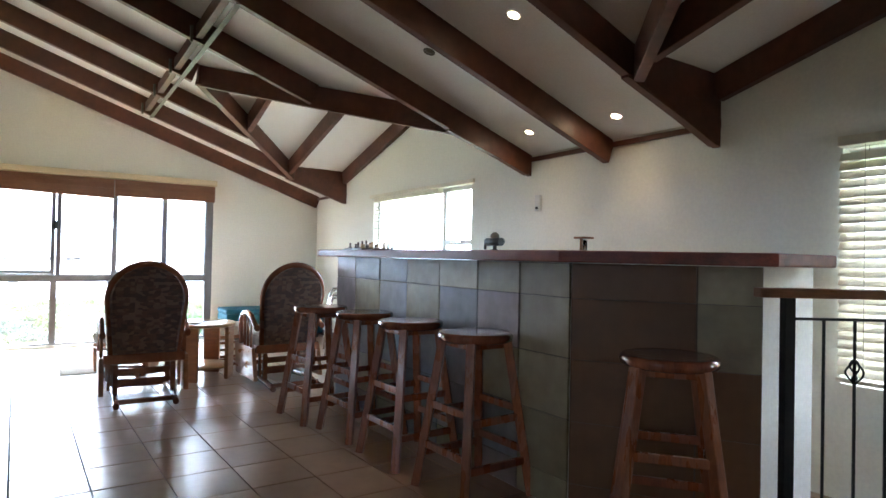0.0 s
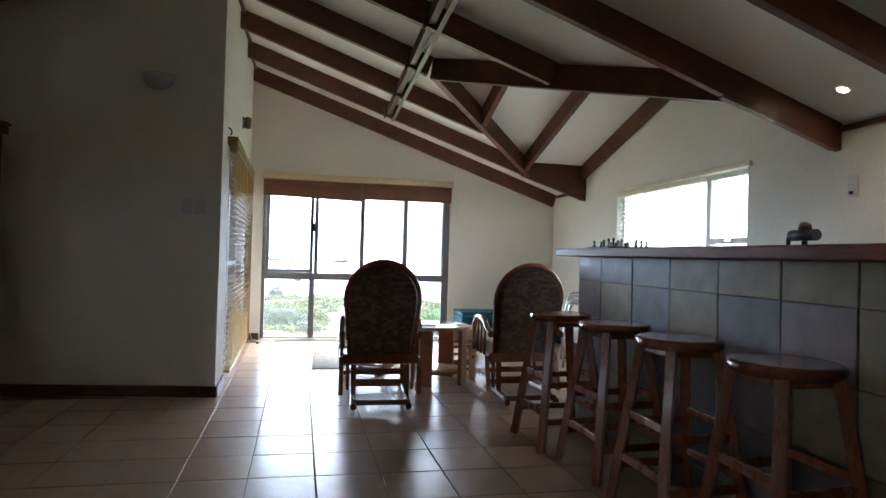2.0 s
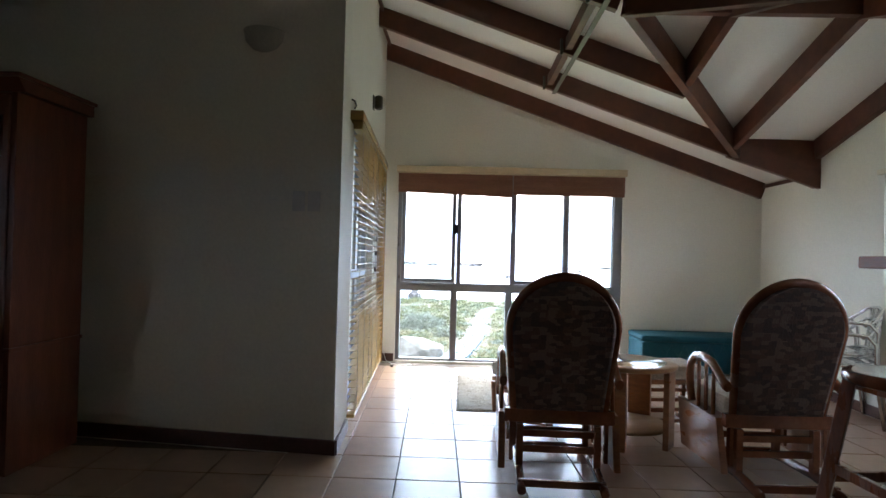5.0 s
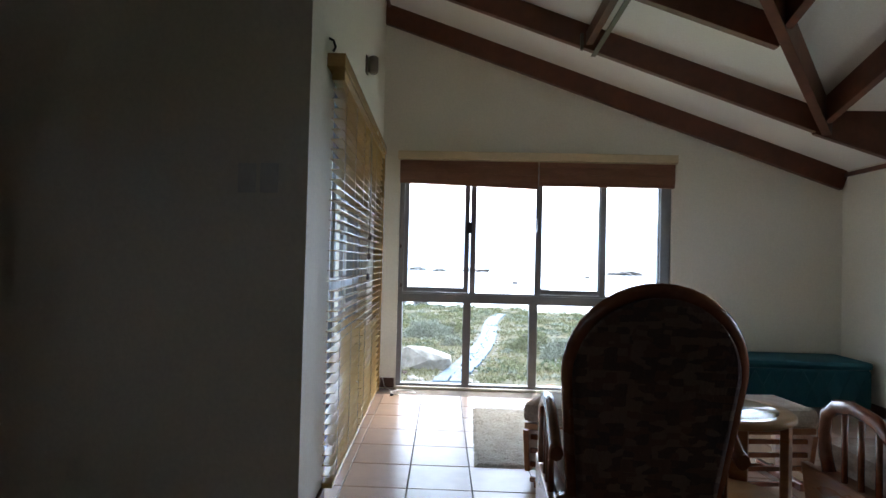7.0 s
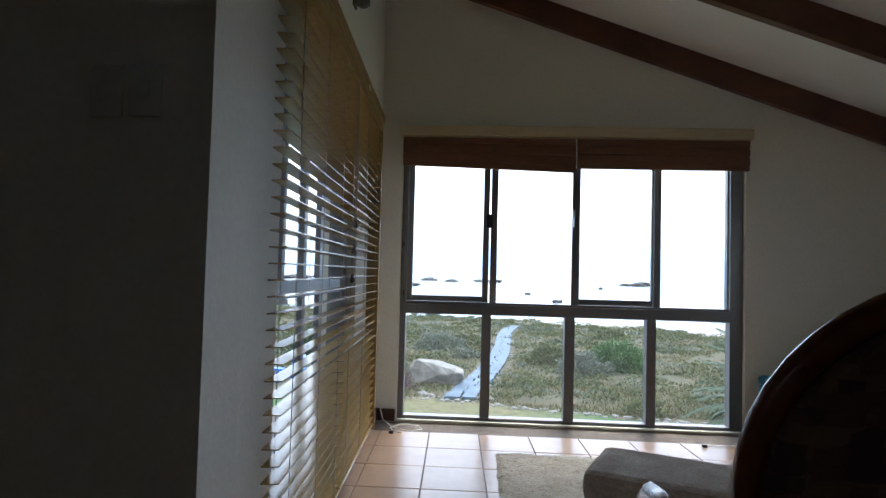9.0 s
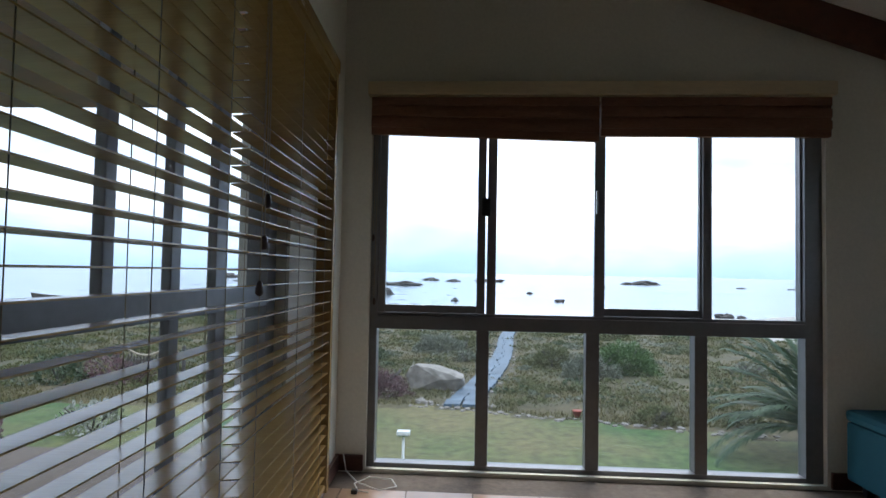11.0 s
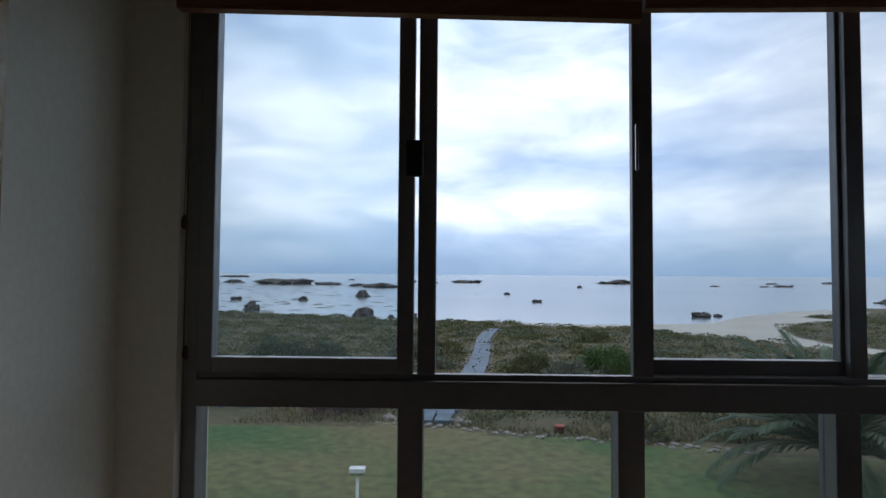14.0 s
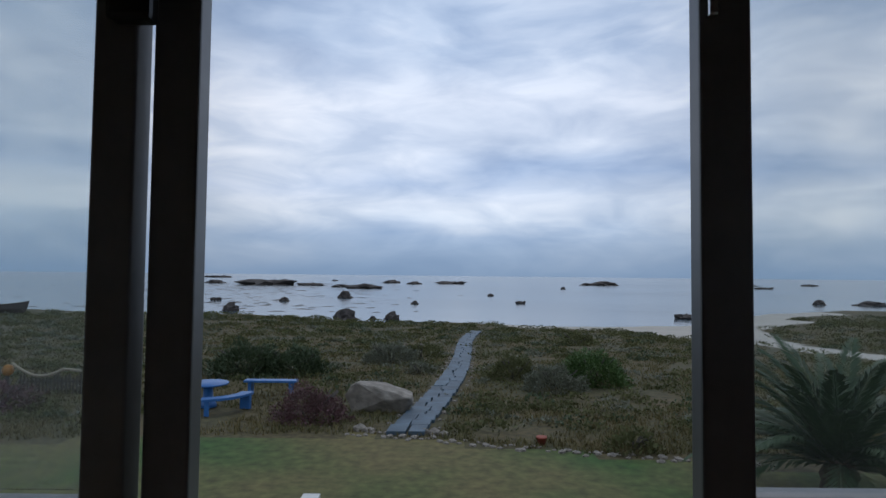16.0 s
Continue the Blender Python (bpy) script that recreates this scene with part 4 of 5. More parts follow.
# ---- venetian blinds ----
def venetian_blind(m, length, z0, z1, pitch, width, tilt, mat, label, group, cords=True):
    """Slats run along the local x axis; z0 and z1 are its foot and head."""
    b = thing("venetian_blind", m, label, "blind", group)
    part("head_rail", boxed(0, length, -0.03, 0.03, z1 - 0.05, z1, 0.004), mat, b)
    part("bottom_rail", boxed(0, length, -width * 0.5, width * 0.5, z0, z0 + 0.022, 0.004), mat, b)
    slat = boxed(0, length, -width / 2, width / 2, -0.0016, 0.0016)
    me = mesh_of("slat", slat, mat)
    n = int((z1 - z0 - 0.09) / pitch)
    for k in range(n):
        ob = new("slat", me)
        ob.parent = b
        ob.matrix_local = pose(random.uniform(-0.001, 0.001), 0, z0 + 0.055 + k * pitch, tilt + random.uniform(-1.5, 1.5), random.uniform(-0.12, 0.12), 0)
    for x in (0.12, length * 0.5, length - 0.12):
        for y in (-width * 0.46, width * 0.46):
            part("ladder_cord", tubed([(x, y, z0 + 0.02), (x, y, z1 - 0.04)], 0.0013, 4), CORD, b)
    if cords:
        x = 0.10 if cords == 1 else length - 0.08
        for dx, zz in ((0.0, 1.18), (0.022, 1.30), (-0.03, 1.05)):
            c = part("pull_cord", tubed([(x + dx * 0.3, -0.036, z1 - 0.05), (x + dx * 0.8, -0.04, 1.6), (x + dx, -0.038, zz)], 0.0016, 5), CORD, b)
            part("tassel", lathed([(0.003, 0.035), (0.008, 0.03), (0.011, 0.012), (0.012, 0.0), (0.006, -0.008)], 10, (x + dx, -0.038, zz - 0.03)), DARKWOOD, c, "dark wooden cord tassel")
    return b


def along_side(y):
    """A frame on the door wall: x runs down the room, y points into the wall."""
    return Matrix.Translation((side(y) + 0.045, y, 0)) @ Matrix.Rotation(math.atan2(1, -0.05), 4, "Z")


venetian_blind(along_side(5.62), 0.965, 0.11, 2.0, 0.046, 0.05, -2, BLINDWOOD, "honey-coloured wooden venetian blind, half open over the balcony door", "wooden blinds", 0)
venetian_blind(along_side(6.603), 1.11, 0.11, 2.0, 0.046, 0.05, -4, BLINDWOOD, "honey-coloured wooden venetian blind, half open over the balcony door", "wooden blinds", 1)
solid("pelmet", beamed((side(5.58) + 0.04, 5.58, 2.062), (side(7.77) + 0.04, 7.77, 2.062), 0.085, 0.06, bevel=0.003), BLINDWOOD, "honey wooden pelmet over the balcony door blinds", "pelmet")
solid("blind_side_board", prismed([(side(7.73), 7.73), (side(7.73) + 0.075, 7.73), (side(7.77) + 0.075, 7.77), (side(7.77), 7.77)], 0.09, 2.0), BLINDWOOD, "honey wooden side board at the end of the balcony door blind", "board")
east = Matrix.Rotation(radians(90), 4, "Z")
venetian_blind(Matrix.Translation((XR - 0.03, 0.0, 0)) @ east, 1.24, 0.585, 1.80, 0.044, 0.05, -57, CREAMBLIND, "cream venetian blind, nearly closed over the window by the rail", "cream blinds", 0)
venetian_blind(Matrix.Translation((XR + 0.03, 5.0, 0)) @ east, 1.46, 1.0, 1.87, 0.044, 0.045, 3, CREAMBLIND, "cream venetian blind, open over the bar window", "cream blinds", 0)
solid("pelmet", boxed(XR - 0.03, XR - 0.002, 4.36, 6.52, 1.865, 1.905, 0.004), CREAMBLIND, "cream pelmet over the bar window", "pelmet")


# ---- side windows ----
def build_side_windows():
    w = thing("window_2", (side(6.7) - 0.12, 0, 0), "grey aluminium balcony door with upper and lower panes", "window", kind="structure")
    for a, b, lo, hi in ((5.78, 5.84, 0, 2.12), (7.19, 7.28, 0, 2.12), (5.84, 7.19, 0.0, 0.05), (5.84, 7.19, 2.07, 2.12), (5.84, 7.19, 0.955, 1.025)):
        part("window_frame", boxed(-0.04, 0.04, a, b, lo, hi, 0.003), ALU, w)
    for a, b in ((6.27, 6.31), (6.555, 6.605), (6.82, 6.90)):
        part("mullion", boxed(-0.014, 0.014, a, b, 1.025, 2.07, 0.003), ALU, w)
    for a, b in ((6.555, 6.605), (6.83, 6.90)):
        part("mullion", boxed(-0.013, 0.013, a, b, 0.05, 0.955, 0.003), ALU, w)
    for lo, hi in ((0.05, 0.955), (1.025, 2.07)):
        p = part("pane", boxed(-0.002, 0.002, 5.84, 7.19, lo, hi), GLASS, w)
        p.visible_shadow = False
    w = thing("window_3", (XR + 0.1, 0, 0), "white window over the bar with one opening pane", "window", kind="structure")
    for a, b, lo, hi in ((4.41, 4.45, 0.98, 1.87), (6.43, 6.47, 0.98, 1.87), (4.45, 6.43, 0.98, 1.03), (4.45, 6.43, 1.83, 1.87), (4.95, 5.01, 1.03, 1.83), (4.45, 4.95, 1.29, 1.335)):
        part("window_frame", boxed(-0.03, 0.03, a, b, lo, hi, 0.003), WHITEPLASTIC, w)
    p = part("pane", boxed(-0.002, 0.002, 4.45, 6.43, 1.03, 1.83), GLASS, w)
    p.visible_shadow = False
    part("window_latch", boxed(-0.05, -0.03, 4.66, 4.74, 1.305, 1.325, 0.003), BRIGHTALU, w)
    w = thing("window_4", (XR + 0.1, 0, 0), "white window behind the cream blind", "window", kind="structure")
    for a, b, lo, hi in ((0.0, 0.05, 0.57, 1.745), (1.19, 1.24, 0.57, 1.745), (0.05, 1.19, 0.57, 0.62), (0.05, 1.19, 1.695, 1.745), (0.6, 0.65, 0.62, 1.695)):
        part("window_frame", boxed(-0.03, 0.03, a, b, lo, hi, 0.003), WHITEPLASTIC, w)
    p = part("pane", boxed(-0.002, 0.002, 0.05, 1.19, 0.62, 1.695), GLASS, w)
    p.visible_shadow = False


build_side_windows()


# ---- stair rail ----
def build_rail():
    r = thing("stair_rail", (2.87, 1.06, 0), "black iron stair railing with a wooden handrail beside the bar", "railing")
    r.rotation_euler[2] = math.atan2(-0.549, 0.836)
    part("handrail", boxed(-0.06, 1.16, -0.03, 0.03, 1.03, 1.068, 0.006), CHAIRWOOD, r, "brown wooden handrail")
    for x in (0.06, 1.1):
        part("post", boxed(x - 0.02, x + 0.02, -0.02, 0.02, 0.0, 1.03, 0.002), IRON, r)
    for z in (0.95, 0.09):
        part("rail_bar", boxed(0.08, 1.08, -0.006, 0.006, z - 0.005, z + 0.005), IRON, r)
    for k in range(8):
        x = 0.20 + 0.12 * k
        bal = part("baluster", tubed([(x, 0, 0.09), (x, 0, 0.95)], 0.006, 8), IRON, r)
        if k % 2:
            bm = bmesh.new()
            for j in range(4):
                a = j * math.pi / 2
                pts = []
                for i in range(9):
                    u = i / 8
                    rr = 0.03 * math.sin(math.pi * u)
                    pts.append((x + rr * math.cos(a + 2.4 * u), rr * math.sin(a + 2.4 * u), 0.70 + 0.10 * u))
                tube(bm, pts, 0.004, 6)
            part("basket", bm, IRON, bal, "twisted iron basket")


build_rail()


# ---- on the bar ----
def chess_piece(m, kind_h, mat, label):
    h = kind_h
    return solid("chess_piece", lathed([(0.004, 0), (0.016, 0.0), (0.017, 0.006), (0.011, 0.012), (0.008, h * 0.35), (0.007, h * 0.62), (0.012, h * 0.68), (0.009, h * 0.74), (0.012, h * 0.86), (0.008, h * 0.97), (0.002, h)], 14), mat, label, "chess piece", "chess set", m=m)


def build_bar_things():
    cb = thing("chess_board", (2.50, 3.94, 1.20), "wooden chess board with a frame lying on the bar", "chess board")
    part("board_frame", boxed(0, 0.32, 0, 0.32, 0, 0.014, 0.003), DARKWOOD, cb)
    sq = [mesh_of("square", boxed(0, 0.0345, 0, 0.0345, 0.014, 0.0165), x) for x in (PALEWOOD, DARKWOOD)]
    for i in range(8):
        for j in range(8):
            ob = new("square", sq[(i + j) % 2])
            ob.parent = cb
            ob.location = (0.02 + i * 0.035, 0.02 + j * 0.035, 0)
    rng = random.Random(4)
    for j, mat, name in ((0, PALEWOOD, "pale turned wooden chess piece"), (1, PALEWOOD, "pale turned wooden chess piece"), (6, DARKWOOD, "dark turned wooden chess piece"), (7, DARKWOOD, "dark turned wooden chess piece")):
        for i in range(8):
            if rng.random() < 0.25:
                continue
            h = (0.046, 0.05, 0.056, 0.068, 0.074, 0.056, 0.05, 0.046)[i] if j in (0, 7) else 0.036
            jj = j + (rng.choice((0, 1, 2)) if j == 1 else -rng.choice((0, 1, 2)) if j == 6 else 0)
            chess_piece(Matrix.Translation((2.537 + i * 0.035, 3.977 + jj * 0.035, 1.2166)) @ Matrix.Diagonal((0.8, 0.8, 0.9, 1)), h, mat, name)
    tap = thing("beer_tap", (2.72, 2.60, 1.20), "black tap with a round grey knob on the bar", "tap")
    part("stem", lathed([(0.03, 0), (0.03, 0.008), (0.012, 0.012), (0.012, 0.05)], 16), BLACKPLASTIC, tap)
    part("barrel", tubed([(-0.01, -0.075, 0.055), (-0.01, 0.06, 0.055)], 0.024, 14), BLACKPLASTIC, tap)
    part("spout", tubed([(-0.01, 0.055, 0.058), (-0.012, 0.075, 0.045), (-0.012, 0.078, 0.012)], 0.009, 10), BLACKPLASTIC, tap)
    part("knob", lathed([(0.004, 0.068), (0.02, 0.072), (0.028, 0.085), (0.024, 0.102), (0.008, 0.112)], 18), STEEL, tap, "grey round knob")
    st = thing("bottle_opener_stand", Matrix.Translation((2.70, 1.88, 1.20)) @ Matrix.Diagonal((0.75, 0.75, 0.8, 1)), "small wooden stand with a glass tube on the bar", "stand")
    part("base", boxed(-0.035, 0.035, -0.03, 0.03, 0, 0.008, 0.002), CHAIRWOOD, st)
    part("top", boxed(-0.045, 0.045, -0.045, 0.045, 0.078, 0.09, 0.002), CHAIRWOOD, st)
    part("post", boxed(-0.008, 0.008, 0.015, 0.027, 0.008, 0.078), CHAIRWOOD, st)
    part("tube", lathed([(0.014, 0.008), (0.014, 0.07), (0.012, 0.07), (0.012, 0.01)], 16, (0, -0.012, 0)), TABLEGLASS, st, "clear glass tube")


build_bar_things()


# ---- wall fittings and ceiling lights ----
def build_fittings():
    for x, lab in ((-0.305, "blank white wall plate"), (-0.212, "white wall switch plate")):
        p = thing("wall_switch", (x, tv_wall(x) - 0.004, 1.45), lab + " on the plastered wall", "switch")
        part("plate", boxed(-0.036, 0.036, -0.008, 0, -0.058, 0.058, 0.003), WHITEPLASTIC, p)
        part("rocker", boxed(-0.012, 0.012, -0.012, -0.008, -0.02, 0.02, 0.002), WHITEPLASTIC, p)
    p = thing("uplighter", (-0.54, tv_wall(-0.54) + 0.002, 2.40), "grey-brown clay half-bowl uplighter on the shaded wall", "wall light")
    bm = bmesh.new()
    lathe(bm, [(0.02, -0.075), (0.07, -0.06), (0.11, -0.02), (0.125, 0.04), (0.115, 0.04), (0.10, -0.015), (0.06, -0.05), (0.01, -0.06)], 28)
    bmesh.ops.bisect_plane(bm, geom=bm.verts[:] + bm.edges[:] + bm.faces[:], plane_co=(0, 0, 0), plane_no=(0, 1, 0), clear_outer=True)
    part("bowl", bm, CLAY, p)
    part("back_plate", boxed(-0.06, 0.06, -0.008, 0.0, -0.05, 0.05, 0.002), PLASTER, p)
    part("lamp_holder", tubed([(0, -0.008, 0.0), (0, -0.05, 0.0)], 0.016, 10), BLACKPLASTIC, p)
    p = thing("wall_sensor", (XR, 3.47, 1.615), "narrow white plastic box on the bar wall", "sensor")
    part("case", boxed(-0.03, 0, -0.027, 0.027, -0.065, 0.065, 0.006), WHITEPLASTIC, p)
    part("slot", boxed(-0.033, -0.03, -0.015, 0.015, -0.05, -0.03), BLACKPLASTIC, p)
    p = thing("wall_light", (side(6.95), 6.95, 2.46), "small grey wall light above the balcony door", "wall light")
    part("plate", boxed(0, 0.012, -0.035, 0.035, -0.06, 0.06, 0.003), STEEL, p)
    part("shade", lathed([(0.02, -0.06), (0.034, -0.05), (0.034, 0.05), (0.02, 0.06)], 16, (0.05, 0, 0)), STEEL, p)
    hook = thing("curtain_hook", (side(5.60) + 0.002, 5.60, 2.105), "small dark metal hook on the wall corner", "hook")
    part("stem", tubed([(0, 0, 0.03), (0.02, 0, 0.02), (0.03, 0, -0.01), (0.02, 0, -0.03)], 0.006, 8), IRON, hook)
    for x, y, lit in ((2.586, 2.303, 1), (3.558, 3.268, 1), (3.608, 2.474, 1), (2.548, 3.10, 0)):
        m = pose(x, y, roof(x), 0, math.degrees(math.atan(SLOPE)), 0)
        d = thing("downlight", m, "round recessed ceiling downlight, " + ("lit warm white" if lit else "switched off"), "downlight", "ceiling downlights")
        part("ring", tubed([(0.034 * math.cos(k * 0.2618), 0.034 * math.sin(k * 0.2618), -0.003) for k in range(24)], 0.006, 8, closed=True), WHITEPLASTIC if lit else STEEL, d)
        part("lens", lathed([(0.002, -0.003), (0.027, -0.003), (0.025, -0.006), (0.002, -0.006)], 24), DOWNLIGHT if lit else STEEL, d)
        if lit:
            part("glow", lathed([(0.004, -0.0065), (0.02, -0.0065), (0.018, -0.008), (0.004, -0.008)], 16), DOWNLIGHT, d)
            ceiling_lamp(look((x, y, roof(x) - 0.03), (x, y, 0.0)))
    cable = [(-0.16, 8.28, 0.10), (-0.13, 8.22, 0.03), (-0.05, 8.12, 0.008), (0.08, 8.02, 0.008), (0.16, 8.08, 0.008), (0.12, 8.18, 0.008), (0.0, 8.2, 0.008), (-0.06, 8.1, 0.008), (-0.02, 8.0, 0.008), (0.06, 7.98, 0.008)]
    fine = []
    for a, b in zip(cable, cable[1:]):
        fine += [tuple(Vector(a).lerp(Vector(b), k / 3)) for k in range(3)]
    c = thing("cable", (0, 0, 0), "thin white cable coiled on the tiles by the window", "cable")
    part("lead", tubed(fine, 0.0035, 6), WHITEPLASTIC, c)
    part("plug", boxed(-0.05, -0.02, 7.97, 8.0, 0.0, 0.02, 0.004), BLACKPLASTIC, c)
    c = thing("cable", (0, 0, 0), "thin dark cable lying along the sea window", "cable")
    part("lead", tubed([(2.0, 7.98, 0.006), (2.1, 8.0, 0.006), (2.25, 7.97, 0.006), (2.4, 8.05, 0.006)], 0.003, 6), WHITEPLASTIC, c)
    part("plug", boxed(1.97, 2.0, 7.965, 7.99, 0.0, 0.018, 0.004), BLACKPLASTIC, c)
    # window blind cord on the reveal
    b = thing("hanging_cords", (-0.03, 8.315, 0), "thin blind cord with wooden tassels beside the sea window", "cord")
    for dx, z in ((0.0, 1.28), (0.012, 0.93)):
        part("cord", tubed([(dx, 0, 1.9), (dx + 0.004, -0.003, 1.5), (dx - 0.002, 0, z)], 0.0015, 5), CORD, b)
        part("tassel", lathed([(0.003, 0.03), (0.008, 0.02), (0.009, 0.0), (0.004, -0.008)], 10, (dx, 0, z - 0.02)), DARKWOOD, b)
    # things in the cabinet
    for k in range(5):
        solid("book", boxed(-1.95, -1.64, 4.80, 5.04, 0.388 + 0.026 * k, 0.412 + 0.026 * k, 0.002), (MAGENTA, BLACKPLASTIC)[k % 2] if k else MAGENTA,
              "magenta and dark boxed set lying on a cabinet shelf", "book", "stacked boxes")
    solid("video_player", boxed(-2.05, -1.64, 4.80, 5.1, 0.108, 0.18, 0.004), BLACKPLASTIC, "black flat video player on the lowest cabinet shelf", "player")


build_fittings()

# ---- outdoors ----
LAWN = material("mown_lawn", (0.19, 0.158, 0.055), 0.9, scale=0.24, second=(0.042, 0.128, 0.022), amount=1.0, grain=0.6, bump=0.35, bump_scale=4)
SCRUB = material("dune_scrub_soil", (0.088, 0.088, 0.034), 0.95, scale=0.45, second=(0.165, 0.118, 0.05), amount=0.9, grain=0.7, bump=1.0, bump_scale=5)
SAND = material("pale_beach_sand", (0.50, 0.46, 0.39), 0.9, scale=0.15, second=(0.40, 0.37, 0.31), amount=0.7, grain=0.15, bump=0.4, bump_scale=3)
SEA = material("grey_blue_sea", (0.10, 0.14, 0.165), 0.16, scale=0.012, second=(0.055, 0.085, 0.11), amount=0.8, grain=0.2, bump=0.5, bump_scale=0.8, stretch=(0.35, 1, 1), coords="Object", rough_var=0.08)
ROCK = material("dark_sea_rock", (0.055, 0.048, 0.043), 0.8, scale=0.8, second=(0.11, 0.092, 0.078), amount=0.7, grain=0.4, bump=0.8, bump_scale=3)
BOULDER = material("pale_boulder", (0.40, 0.36, 0.30), 0.85, scale=2.6, second=(0.17, 0.145, 0.115), amount=0.8, grain=0.4, bump=0.8, bump_scale=6)
PATHSLATE = material("blue_grey_path_slate", (0.095, 0.155, 0.205), 0.6, scale=1.5, second=(0.050, 0.080, 0.11), amount=0.8, grain=0.4, bump=0.6, bump_scale=6, by_piece=0.18)
BLUEPAINT = material("blue_paint", (0.035, 0.16, 0.42), 0.4, scale=3, second=(0.03, 0.12, 0.33), grain=0.12)
OLDWOOD = material("weathered_wood", (0.11, 0.095, 0.08), 0.85, scale=2, second=(0.07, 0.06, 0.05), grain=0.4, bump=0.5, bump_scale=12, stretch=(0.5, 4, 4))
ROPE = material("bleached_rope", (0.45, 0.38, 0.27), 0.9, scale=6, grain=0.3)
BUOY = material("orange_buoy", (0.45, 0.20, 0.04), 0.6, scale=3, grain=0.25)
TERRACOTTA = material("red_clay_pot", (0.32, 0.07, 0.04), 0.7, scale=4)
OUTWALL = material("white_outside_render", (0.72, 0.70, 0.66), 0.8, scale=1, grain=0.06, bump=0.2)
GREEN_BUSH = leafy("green_bush_leaf", (0.045, 0.105, 0.022), (0.10, 0.16, 0.04))
GREY_BUSH = leafy("grey_bush_leaf", (0.12, 0.135, 0.088), (0.20, 0.205, 0.14))
OLIVE_BUSH = leafy("olive_bush_leaf", (0.070, 0.088, 0.028), (0.15, 0.142, 0.054), 0.9)
DARK_BUSH = leafy("dark_bush_leaf", (0.035, 0.065, 0.025), (0.075, 0.10, 0.04))
PINK_BUSH = leafy("pink_flower_bush", (0.075, 0.06, 0.035), (0.22, 0.095, 0.115))
WHITE_FLOWER = leafy("white_flower_bush", (0.08, 0.11, 0.04), (0.55, 0.52, 0.45))
DRYGRASS = leafy("dry_dune_grass", (0.080, 0.094, 0.030), (0.205, 0.152, 0.062), 0.9)
PALM = leafy("palm_leaflet", (0.024, 0.056, 0.020), (0.05, 0.09, 0.03), 0.6)
PALMTRUNK = material("rough_palm_trunk", (0.12, 0.085, 0.055), 0.95, scale=5, grain=0.5, bump=1.0, bump_scale=16)


def shore(x):
    return float(np.interp(x, [-200, -60, -30, -10, 2, 16, 31, 49, 70, 200], [95, 96, 91, 88, 85, 80, 83, 99, 112, 140]))


def edging(x):
    return float(np.interp(x, [-60, -20, -5, -1, 1, 3.3, 6.4, 12, 40], [19, 21, 23.1, 23.4, 22.8, 22.1, 21.3, 20.0, 16]))


def ground(x, y):
    z = -3.0
    if y > 24:
        z -= 1.75 * min(1.0, (y - 24) / 58.0) ** 1.15
        z += 0.16 * noise.noise(Vector((x * 0.13, y * 0.13, 3.1))) * min(1, (y - 24) / 6)
    if x > 29:
        z += 0.75 * min(1, (x - 29) / 9) * max(0, min(1, (y - 34) / 15))
    if x < -8 and y > 40:
        z += 0.55 * min(1, (-8 - x) / 18) * min(1, (y - 40) / 20)
    s = shore(x) - 4
    if y > s:
        z = z + (-6.4 - z) * min(1.0, (y - s) / 9.0)
    return z


def sandy(x, y):
    wob = 1.2 * noise.noise(Vector((x * 0.2, y * 0.2, 7)))
    if y > shore(x) - (11 if x > 8 else 3) + wob and x < 60:
        return True
    left = np.interp(y, [30, 41, 51, 59, 67, 75], [29, 25.2, 23.7, 21.6, 19.5, 12])
    right = np.interp(y, [30, 41, 51, 59, 67, 75], [31, 28.2, 27.6, 29.0, 33.0, 45])
    return bool(y > 34 and left + wob * 0.6 < x < right + wob * 0.6)


def build_ground():
    xs = np.concatenate([np.array([-900, -500, -250, -140, -100, -80]), np.arange(-66, 66.1, 0.75), np.array([80, 100, 140, 250, 500, 900])])
    ys = np.concatenate([np.array([-600, -200, -80, -30, -10, 0]), np.arange(8, 106, 0.75), np.array([115, 135, 180])])
    verts = [(float(x), float(y), ground(float(x), float(y)) if y > 0 else -3.0) for y in ys for x in xs]
    faces, idx = [], []
    n = len(xs)
    for j in range(len(ys) - 1):
        for i in range(n - 1):
            faces.append((j * n + i, j * n + i + 1, j * n + n + i + 1, j * n + n + i))
            cx, cy = (xs[i] + xs[i + 1]) / 2, (ys[j] + ys[j + 1]) / 2
            idx.append(2 if sandy(cx, cy) else 0 if cy < edging(cx) else 1)
    me = bpy.data.meshes.new("ground")
    me.from_pydata(verts, [], faces)
    for m in (LAWN, SCRUB, SAND):
        me.materials.append(m)
    me.polygons.foreach_set("material_index", idx)
    me.polygons.foreach_set("use_smooth", [True] * len(idx))
    tagged(new("ground", me), "mown lawn running into dune scrub and a pale sandy beach", "ground", kind="structure")
    sea = boxed(-4500, 4500, 70, 4900, -5.7, -5.2)
    solid("water", sea, SEA, "calm grey-blue sea reaching the horizon", "sea", kind="structure")


build_ground()


def soup(name, verts, faces, mat):
    me = bpy.data.meshes.new(name)
    me.from_pydata(verts, [], faces)
    me.materials.append(mat)
    return me


